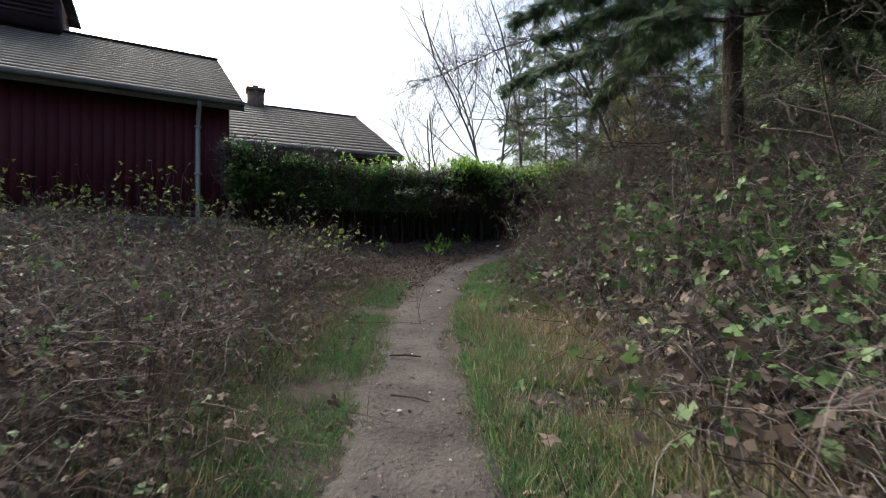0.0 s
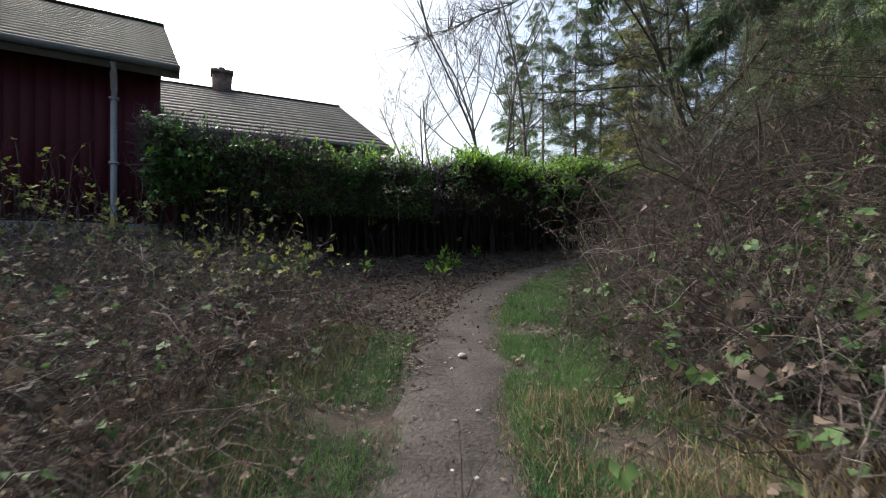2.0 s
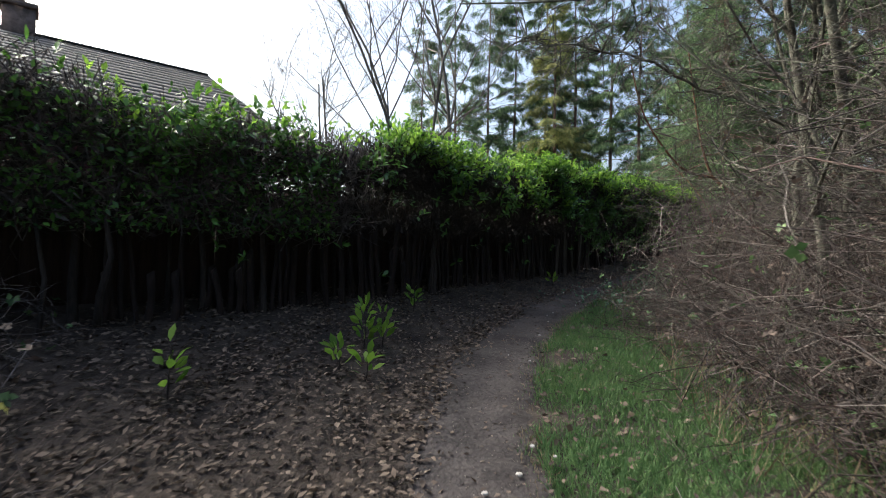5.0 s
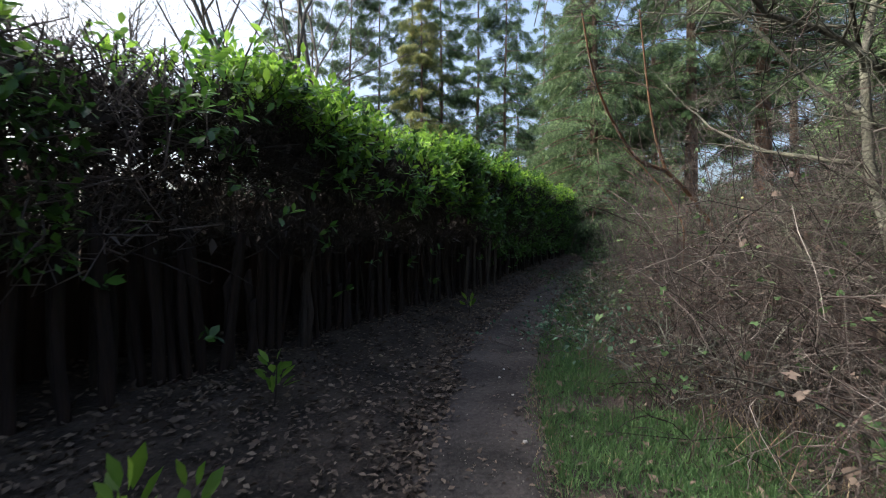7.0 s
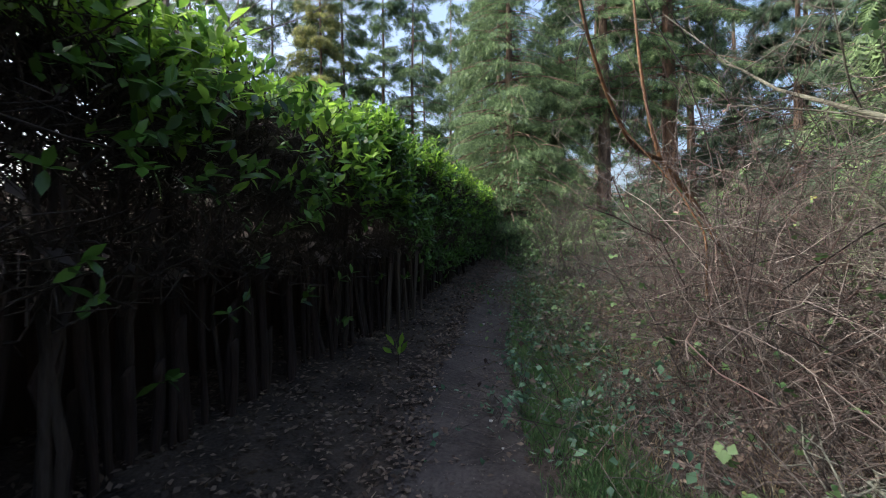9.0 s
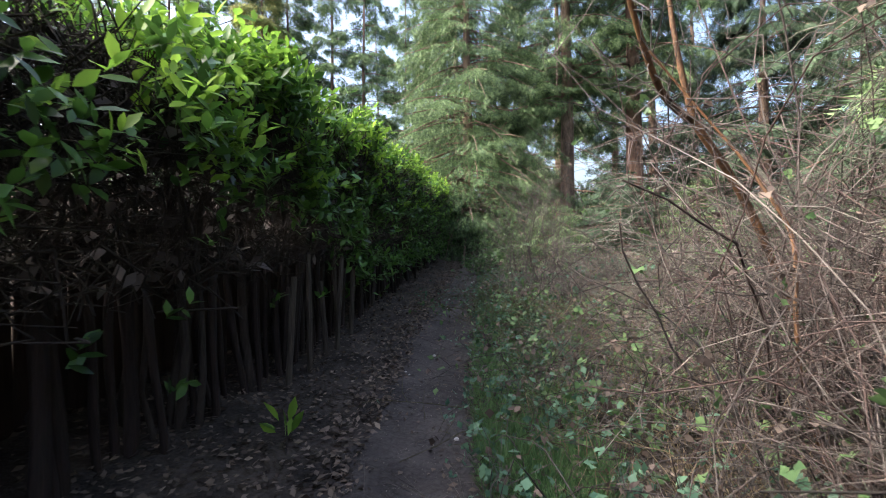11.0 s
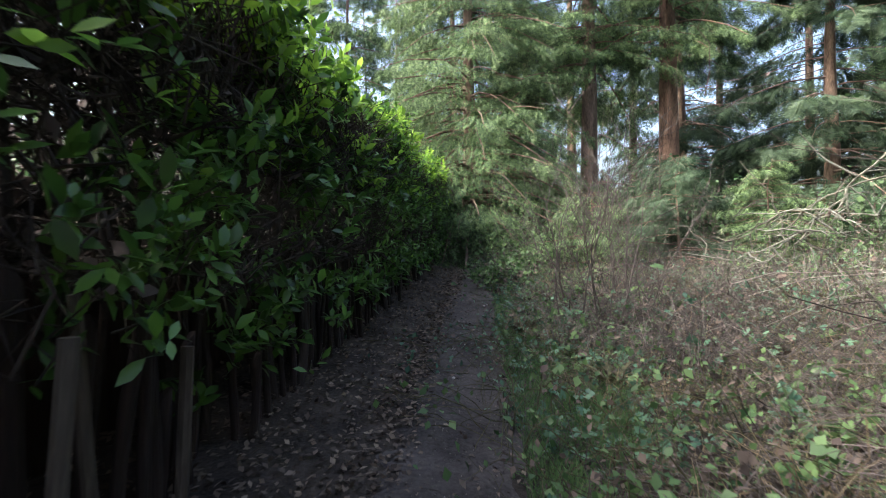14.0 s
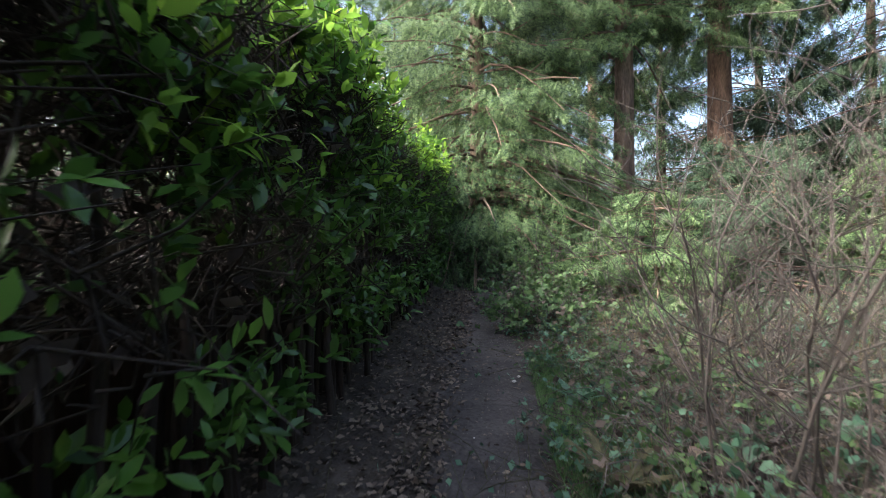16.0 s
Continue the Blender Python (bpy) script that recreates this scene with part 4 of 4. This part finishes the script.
def limb(tree, pts, r0, r1, twigs, mat, seed, reach=.8):
    """A crooked limb (world places) with side twigs, added to a tree."""
    g = np.random.default_rng(seed)
    line = smooth_line(np.array(pts, float), 26)
    line[1:-1] += np.cumsum(g.normal(0, .07, (24, 3)), 0) * .5
    lb = under(None, mesh_np("limb", *tubes(line[None], np.linspace(r0, r1, 26)[None], 7), mat, True), "limb", tree)
    k = np.linspace(0, 1, 5)[None, :, None]
    src = line[g.integers(4, 26, twigs)]
    way = unit(g.normal(size=(twigs, 3)) + unit(line[-1] - line[0])[None] * .7 + (0, 0, -.1))
    tl = src[:, None] + way[:, None] * k * g.uniform(.2, reach, (twigs, 1, 1)) + np.cumsum(g.normal(0, .035, (twigs, 5, 3)), 1) * k
    sub = tl[g.integers(0, twigs, twigs * 3), g.integers(1, 5, twigs * 3)]
    w2 = unit(g.normal(size=(twigs * 3, 3)))
    tl2 = sub[:, None] + w2[:, None] * k * g.uniform(.08, reach * .4, (twigs * 3, 1, 1))
    v = join([tubes(tl, np.linspace(.009, .004, 5)[None] * np.ones((twigs, 1))), tubes(tl2, np.linspace(.005, .0025, 5)[None] * np.ones((twigs * 3, 1)))])
    tw = part("twig_tangle", mesh_np("twig_tangle", *v, mat), tree, kind="stuff")
    tw.matrix_parent_inverse = Matrix.Translation(-tree.location)


conifer("fir_tree", 4.3, 7.0, 14, 3.8, 2.7, 110, 26000, .17, M_DARKNEEDLE, "dark fir with low hanging branches behind the brambles", size=.24, droop=.4, seed=1, bark=M_DARKBARK)
lt_ = bare_tree("lichen_tree", 4.6, 12.0, 6.0, .08, 3, M_LICHEN, "leafless tree with pale lichen on crooked branches", 3, .6)
limb(lt_, [(4.7, 12.1, 5.0), (4.0, 12.0, 6.6), (2.4, 11.8, 6.7), (.9, 11.8, 6.0), (-.6, 11.8, 5.5)], .032, .007, 170, M_LICHEN, 61, .95)
limb(lt_, [(4.7, 12.1, 4.0), (3.8, 11.8, 5.2), (2.6, 11.4, 4.9), (1.8, 11.3, 4.5)], .026, .007, 130, M_LICHEN, 62)
limb(lt_, [(4.7, 12.1, 4.4), (5.0, 10.9, 5.0), (4.2, 9.8, 5.3), (3.2, 9.2, 5.0)], .028, .007, 130, M_LICHEN, 63)
limb(lt_, [(4.7, 12.1, 3.6), (4.2, 12.6, 4.4), (3.0, 13.2, 4.7), (1.6, 13.6, 4.9)], .028, .007, 130, M_LICHEN, 64)
bare_tree("bare_tree", 2.6, 24.7, 12.5, .085, 3, M_GREYBARK, "tall leafless tree with several thin stems", 4, .4)
bare_tree("bare_tree", 4.2, 27.5, 13, .095, 2, M_GREYBARK, "tall leafless tree with several thin stems", 5, .4)
bare_tree("bare_tree", -.4, 27.0, 6.5, .07, 3, M_GREYBARK, "small leafless tree behind the hedge", 6, .45)
# crooked leafless shrubs standing in the thicket
shrubs = [bare_tree("leafless_shrub", *beside_xy, hgt, .02, 5, mat, "crooked leafless shrub with grey twigs", sd, .65, 3, (0, 0), .3, .3)
          for beside_xy, hgt, mat, sd in (((3.4, 9.2), 3.2, M_SAPLING, 41), ((5.6, 12.2), 3.0, M_LICHEN, 42), ((7.4, 13.6), 3.0, M_SAPLING, 43))]
for k, (s_here, o) in enumerate(((11.5, 4.4), (14.5, 4.6), (15.8, 4.3), (17.6, 5.2), (18.8, 4.2), (20, 4.6), (21.4, 4.4), (22.6, 5.2), (24, 5.6), (25.2, 6.2), (9.5, 5.5), (27, 7.5))):
    x, y = beside(s_here, o)
    copy_thing(shrubs[k % 3], pose(float(x), float(y), float(ground_z(x, y)[0]) - .05, 0, 0, k * 77.0))
# firs where the path ends
conifer("fir_tree", 18.6, 27.9, 17, 1.0, 4.6, 300, 62000, .3, M_NEEDLE, "broad green fir with hanging foliage to the ground", shape=sprig(4), size=.27, droop=.55, seed=2, hang=.75)
conifer("fir_tree", 22.6, 25.4, 24, 6.5, 4.0, 150, 26000, .36, M_NEEDLE, "tall fir with bare brown lower trunk", shape=sprig(4), size=.34, droop=.5, seed=3, hang=.6)
conifer("fir_tree", 25.2, 23.3, 25, 8.0, 4.0, 150, 26000, .45, M_NEEDLE, "tall fir with thick reddish trunk", shape=sprig(4), size=.34, droop=.5, seed=4, bark=M_REDDISH, hang=.6)
conifer("fir_tree", 27, 18.5, 16, 1.5, 4.0, 110, 9000, .3, M_DARKNEEDLE, "dark fir at the wood's edge", size=.55, droop=.45, seed=5, hang=.5)
conifer("fir_tree", 29, 13.5, 18, 1.5, 4.5, 120, 12000, .35, M_DARKNEEDLE, "dark fir at the wood's edge", size=.55, droop=.45, seed=6, hang=.5)
conifer("fir_tree", 16.5, 12.5, 15, 2.0, 3.8, 110, 11000, .25, M_DARKNEEDLE, "dark fir at the wood's edge", size=.5, droop=.45, seed=7, hang=.5)
conifer("fir_tree", 12.5, 9.0, 16, 2.0, 4.0, 110, 11000, .25, M_DARKNEEDLE, "dark fir at the wood's edge", size=.5, droop=.45, seed=8, hang=.5)
conifer("fir_tree", 9.2, 11.6, 12, 1.8, 2.8, 90, 8000, .16, M_NEEDLE, "slim young fir behind the thicket", size=.42, droop=.45, seed=10, hang=.6)
for x, y, hgt, sd in ((17.6, 20.7, 3.0, 51), (16.3, 22.2, 2.2, 52), (19.6, 21.9, 3.6, 53), (20.8, 19.4, 3.2, 54)):
    conifer("young_fir", x, y, hgt, .15, 1.7, 60, 6000, .05, M_DARKNEEDLE if sd % 2 else M_NEEDLE, "low young fir with spreading green branches", shape=sprig(4), size=.24, droop=.3, seed=sd, hang=.3)
wood = conifer("fir_tree", 31.0, 24.5, 21, 1.2, 4.4, 150, 9500, .32, M_DARKNEEDLE, "dark fir in the wood behind", shape=sprig(3), size=.55, droop=.45, seed=61, hang=.5)
sparse = conifer("fir_tree", 29.0, 29.5, 22, 3.0, 4.2, 110, 9000, .3, M_NEEDLE, "tall fir with sparse hanging branches", shape=sprig(3), size=.45, droop=.5, seed=62, hang=.6)
# copies far right and behind the start are unseen, added to block sky light
for k, (x, y) in enumerate(((36, 20), (33, 15.5), (34, 28), (38, 24.5), (24.5, 12), (21, 7.5), (27, 7), (15, 5), (8, -1.5), (13.5, -1), (18.5, 1), (7.5, -8), (12, -9), (2.5, -14), (-4, -15), (30, 33), (27, 36))):
    copy_thing(sparse if k in (0, 1, 2, 16) else wood, pose(x, y, float(ground_z(x, y)[0]) - .05, 0, 0, k * 67.0))
# tall thin pines beyond
gp = np.random.default_rng(21)
first = [conifer("pine_tree", 18.0, 47.0, 26, 5, 3.4, 90, 7500, .17, M_NEEDLE, "tall slim pine with a thin crown and bare stem", SPRIG_FAR, .55, .45, 31, None, .5),
         conifer("pine_tree", 22.5, 50.0, 24, 2, 3.8, 90, 8000, .16, M_NEEDLE, "tall slim pine with a thin crown and bare stem", SPRIG_FAR, .55, .45, 32, None, .5)]
for b, d in ((11, 52), (15, 43), (19, 45), (22, 44), (29, 43), (33, 40), (36, 39), (38, 52), (40.5, 47), (42.5, 56), (44, 48), (52, 52), (80, 44), (86, 46), (94, 40), (102, 36)):
    x, y = -.4 + d * math.sin(radians(b)), 8.7 + d * math.cos(radians(b))
    copy_thing(first[int(gp.integers(0, 2))], pose(x, y, float(ground_z(x, y)[0]) - .05, 0, 0, float(gp.uniform(0, 360))))
# one pine looks sunlit through its yellow needle colour
conifer("pine_tree", 17.6, 44.0, 22, 3, 3.2, 100, 12000, .2, M_SUNTINT_NEEDLE, "tall pine with sunlight painted into its yellow-green foliage", SPRIG_FAR, .6, .45, 33, None, .5)
# a belt of evergreen bushes closing the view under the pines
belt = thicket("evergreen_bush", 12.0, 38.0, 2.6, 3.2, 260, 2600, M_TWIG, M_BUSH, "dark evergreen bush under the pines", "bush", .18, .15, .008, .7, 1.0, 150, LEAF)
for b in range(3, 112, 5):
    d = 29 + 5 * math.sin(b * 1.7)
    x, y = 2 + d * math.sin(radians(b)), 10 + d * math.cos(radians(b))
    copy_thing(belt, pose(x, y, float(ground_z(x, y)[0]) - .05, 0, 0, b * 40.0))

# slim saplings beside the path
for x, y, hgt, sd in ((10.75, 19.8, 2.2, 9), (11.1, 19.5, 1.9, 19), (12.3, 20.2, 1.8, 29)):
    bare_tree("sapling", x, y, hgt, .013, 5, M_SAPLING, "cluster of slender leafless saplings", sd, .42, 2, (0, 0), .16, .24)
# red-barked leaning tree over the thicket
madrone = thing("madrone_tree", (7.7, 14.9, float(ground_z(7.7, 14.9)[0]) - .05), "leaning tree with smooth orange-brown bark", "tree")
for nm, pts, r0, r1 in (("trunk", [(7.7, 14.9, 1.4), (7.5, 15.0, 2.3), (6.95, 15.3, 3.4), (6.45, 15.5, 3.88)], .036, .03),
                        ("limb", [(6.45, 15.5, 3.88), (5.95, 15.53, 3.93), (5.64, 15.54, 4.13), (4.97, 15.52, 4.85), (4.72, 15.5, 5.8)], .029, .012),
                        ("limb", [(6.45, 15.5, 3.88), (6.3, 15.55, 4.3), (6.2, 15.6, 4.9), (6.0, 15.6, 6.2)], .026, .011),
                        ("branch", [(6.0, 14.7, 1.6), (5.78, 14.87, 2.4), (5.9, 14.8, 3.0), (5.8, 14.93, 3.2), (5.84, 15.02, 3.4), (5.7, 15.25, 3.75), (5.45, 15.45, 4.1)], .014, .006)):
    line = smooth_line(np.array(pts, float), 24)
    under(None, mesh_np(nm, *tubes(line[None], np.linspace(r0, r1, 24)[None], 10), M_REDBARK, True), nm, madrone)
g = np.random.default_rng(5)
n = 45
src = smooth_line(np.array([(6.0, 15.53, 3.9), (5.64, 15.54, 4.13), (4.97, 15.52, 4.85), (4.72, 15.5, 5.8)], float), 40)[g.integers(0, 40, n)]
k = np.linspace(0, 1, 4)[None, :, None]
lines = src[:, None] + unit(g.normal(size=(n, 3)) + (0, 0, .2))[:, None] * k * g.uniform(.15, .55, (n, 1, 1)) + np.cumsum(g.normal(0, .03, (n, 4, 3)), 1) * k
part("twig_tangle", mesh_np("twig_tangle", *tubes(lines, np.linspace(.006, .002, 4)[None] * np.ones((n, 1))), M_SAPLING), madrone, kind="stuff").matrix_parent_inverse = Matrix.Translation(-madrone.location)


# ---- small things on the ground ----
def fern(x, y, fronds, length, mat, label):
    z = float(ground_z(x, y)[0])
    t = thing("fern", (x, y, z - .02), label, "fern", "ferns beside the path")
    shape = sprig(13, .25)
    tv = shape[0].copy()
    tv[:, 2] -= .9 * tv[:, 1] ** 2
    for k in range(fronds):
        a = k * 2 * math.pi / fronds + rng.normal(0, .2)
        w = np.array([[math.cos(a) * .8, math.sin(a) * .8, rng.uniform(.7, 1.3)]])
        L = np.array([length * rng.uniform(.75, 1.2)])
        part("frond", mesh_np("frond", *scatter((tv, shape[1]), np.array([[0, 0, .02]]) + w * .02, w, np.array([[-w[0, 0], -w[0, 1], .8]]), L, L * .38), mat), t)


for x, y, n, L, mat in ((10.5, 20.5, 14, .36, M_FERN), (10.2, 20.1, 12, .3, M_FERN), (9.4, 18.9, 10, .28, M_FERN), (12.1, 20.7, 10, .35, M_IVY), (8.4, 16.8, 9, .3, M_IVY), (11.6, 21.3, 9, .32, M_IVY), (-2.9, 10.9, 8, .5, M_IVY)):
    fern(x, y, n, L, mat, "clump of withered fern fronds" if mat is M_FERN else "green fern clump with arching fronds")

# pale lichen-covered branches lying in the thicket and beyond it
for x, y, lines in ((4.2, 13.4, [[(5.2, 13.2, .6), (4.4, 13.3, .5), (3.6, 13.5, .35), (3.1, 13.7, .4)], [(4.9, 12.7, .3), (4.1, 12.9, .25), (3.5, 13.2, .15)] ]),
                    (13.4, 17.2, [[(14.2, 16.6, .1), (13.4, 17.4, .7), (12.4, 18.3, 1.15)], [(14.0, 16.2, .2), (13.2, 16.8, .9), (12.0, 17.2, 1.5)], [(14.3, 17.2, .1), (13.8, 18.2, .6), (13.2, 19.2, .8)]])):
    z = float(ground_z(x, y)[0])
    fb = thing("fallen_branch", (x, y, z), "fallen crooked branch covered in pale lichen", "branch")
    for k, line in enumerate(lines):
        limb(fb, [(a, b, z + c) for a, b, c in line], .013, .005, 16, M_PALELICHEN, 70 + k + int(x), .45)


# a leaning lichen-grown shrub whose branches sweep down over the low growth
z = float(ground_z(9.9, 15.2)[0])
sweep = thing("lichen_shrub", (9.9, 15.2, z - .05), "leafless shrub with pale lichen on drooping branches", "shrub")
line = smooth_line(np.array([(9.9, 15.2, z - .05), (9.95, 15.25, 2.6), (9.85, 15.5, 3.7), (9.75, 15.9, 4.2)], float), 20)
under(None, mesh_np("trunk", *tubes(line[None], np.linspace(.045, .028, 20)[None], 8), M_LICHEN, True), "trunk", sweep)
for k, pts in enumerate(([(9.75, 15.9, 4.2), (9.6, 16.6, 3.95), (9.7, 17.3, 3.6), (9.74, 17.9, 3.3), (9.6, 18.4, 3.1)],
                         [(9.8, 15.7, 3.9), (10.1, 16.5, 3.8), (10.3, 17.4, 3.3), (10.4, 18.2, 2.95)],
                         [(9.9, 15.4, 3.4), (10.7, 16.0, 3.5), (11.3, 16.9, 3.1), (11.5, 17.6, 2.8)])):
    limb(sweep, pts, .011, .004, 20, M_LICHEN if k % 2 else M_PALELICHEN, 90 + k, .45)


def sprout(x, y, leaves, size, label, mat=None):
    z = float(ground_z(x, y)[0])
    t = thing("laurel_sprout", (x, y, z - .02), label, "plant", "sprouts by the hedge")
    w = rand_ways(leaves, .6)
    w[:, 2] = np.abs(w[:, 2]) + .2
    p = np.stack([np.zeros(leaves), np.zeros(leaves), rng.uniform(.05, size * 1.2, leaves)], 1) + w * .06
    L = rng.uniform(.09, .16, leaves) * (1 if mat is None else .68)
    part("foliage", mesh_np("foliage", *scatter(LAUREL, p, w, rand_ways(leaves, 1.5), L, L * (.4 if mat is None else .8)), mat or M_YOUNG_BACKLIT), t, kind="stuff")
    part("stem", mesh_np("stem", *tubes(np.array([[(0, 0, 0), (.01, 0, size * .6), (.02, .02, size * 1.25)]]), np.array([[.008, .006, .004]]), 5), M_STEM), t)


for x, y, n, sz in ((-.08, 12.98, 34, .35), (.12, 13.1, 20, .28), (-.35, 12.35, 18, .2), (-.12, 12.2, 12, .16), (-2.3, 10.6, 14, .3), (-1.5, 11.6, 14, .3), (.7, 14.5, 16, .25), (4.1, 17.2, 10, .15)):
    sprout(x, y, n, sz, "low bright green laurel sprout in leaf litter")


for x, y, n, sz in ((10.6, 19.9, 26, .45), (11.2, 19.5, 20, .35), (9.2, 17.6, 22, .3), (8.6, 17.0, 18, .25), (10.2, 18.4, 18, .3), (12.6, 19.8, 20, .4)):
    sprout(x, y, n, sz, "low plant with broad blue-green leaves", M_IVY)


def pebble(x, y, r, name, label, mat):
    bm = bmesh.new()
    bmesh.ops.create_icosphere(bm, subdivisions=2, radius=r)
    for v in bm.verts:
        v.co *= 1 + .25 * noise.noise(v.co * (2 / r) + Vector((x, y, 0)))
        v.co.z *= .6
    me = bpy.data.meshes.new(name)
    bm.to_mesh(me)
    bm.free()
    me.materials.append(mat)
    ob = new(name, me)
    ob.location = (x, y, float(ground_z(x, y)[0]) + .05 + r * .2)
    return tagged(ob, label, "stone", "stones on the path")


OCTA = (np.array([(.5, 0, 0), (0, .5, 0), (-.5, 0, 0), (0, -.5, 0), (0, 0, .35), (0, 0, -.35)], float), np.array([(0, 1, 4), (1, 2, 4), (2, 3, 4), (3, 0, 4), (1, 0, 5), (2, 1, 5), (3, 2, 5), (0, 3, 5)]))
n = 7000
x, y = beside(rng.uniform(8, 40, n), rng.normal(.06, .2, n))
L = rng.uniform(.004, .016, n)
gv_ = scatter(OCTA, np.stack([x, y, ground_z(x, y) + .034], 1), rand_ways(n, 0), rand_ways(n, 2), L, L)
tagged(new("gravel", mesh_np("gravel", *gv_, M_GRIT)), "fine grit and crumbs of earth on the path", "gravel", kind="stuff")
for k in range(46):
    sp, op = rng.uniform(8.5, 36), rng.normal(.08, .2)
    x, y = beside(sp, op)
    pebble(float(x), float(y), float(rng.uniform(.008, .022)), "stone", "small grey stone lying on the dirt path", M_STONE)
pebble(-.07, 7.9, .045, "stone", "pale stone lying on the dirt path", M_STONE)
sx, sy = -.35, 4.6
sz = float(ground_z(sx, sy)[0]) + .06
tagged(new("stick", mesh_np("stick", *tubes(np.array([[(sx - .16, sy + .03, sz), (sx, sy, sz + .012), (sx + .14, sy - .05, sz + .005)]]), np.array([[.009, .012, .008]]), 7), M_STEM)),
       "short dead stick lying on the path", "stick")
sx, sy = -.2, 3.6
sz = float(ground_z(sx, sy)[0]) + .06
tagged(new("stick", mesh_np("stick", *tubes(np.array([[(sx - .2, sy + .12, sz), (sx, sy, sz + .012), (sx + .1, sy - .08, sz + .005)]]), np.array([[.007, .008, .005]]), 6), M_STEM)),
       "thin dead twig lying on the path", "stick")
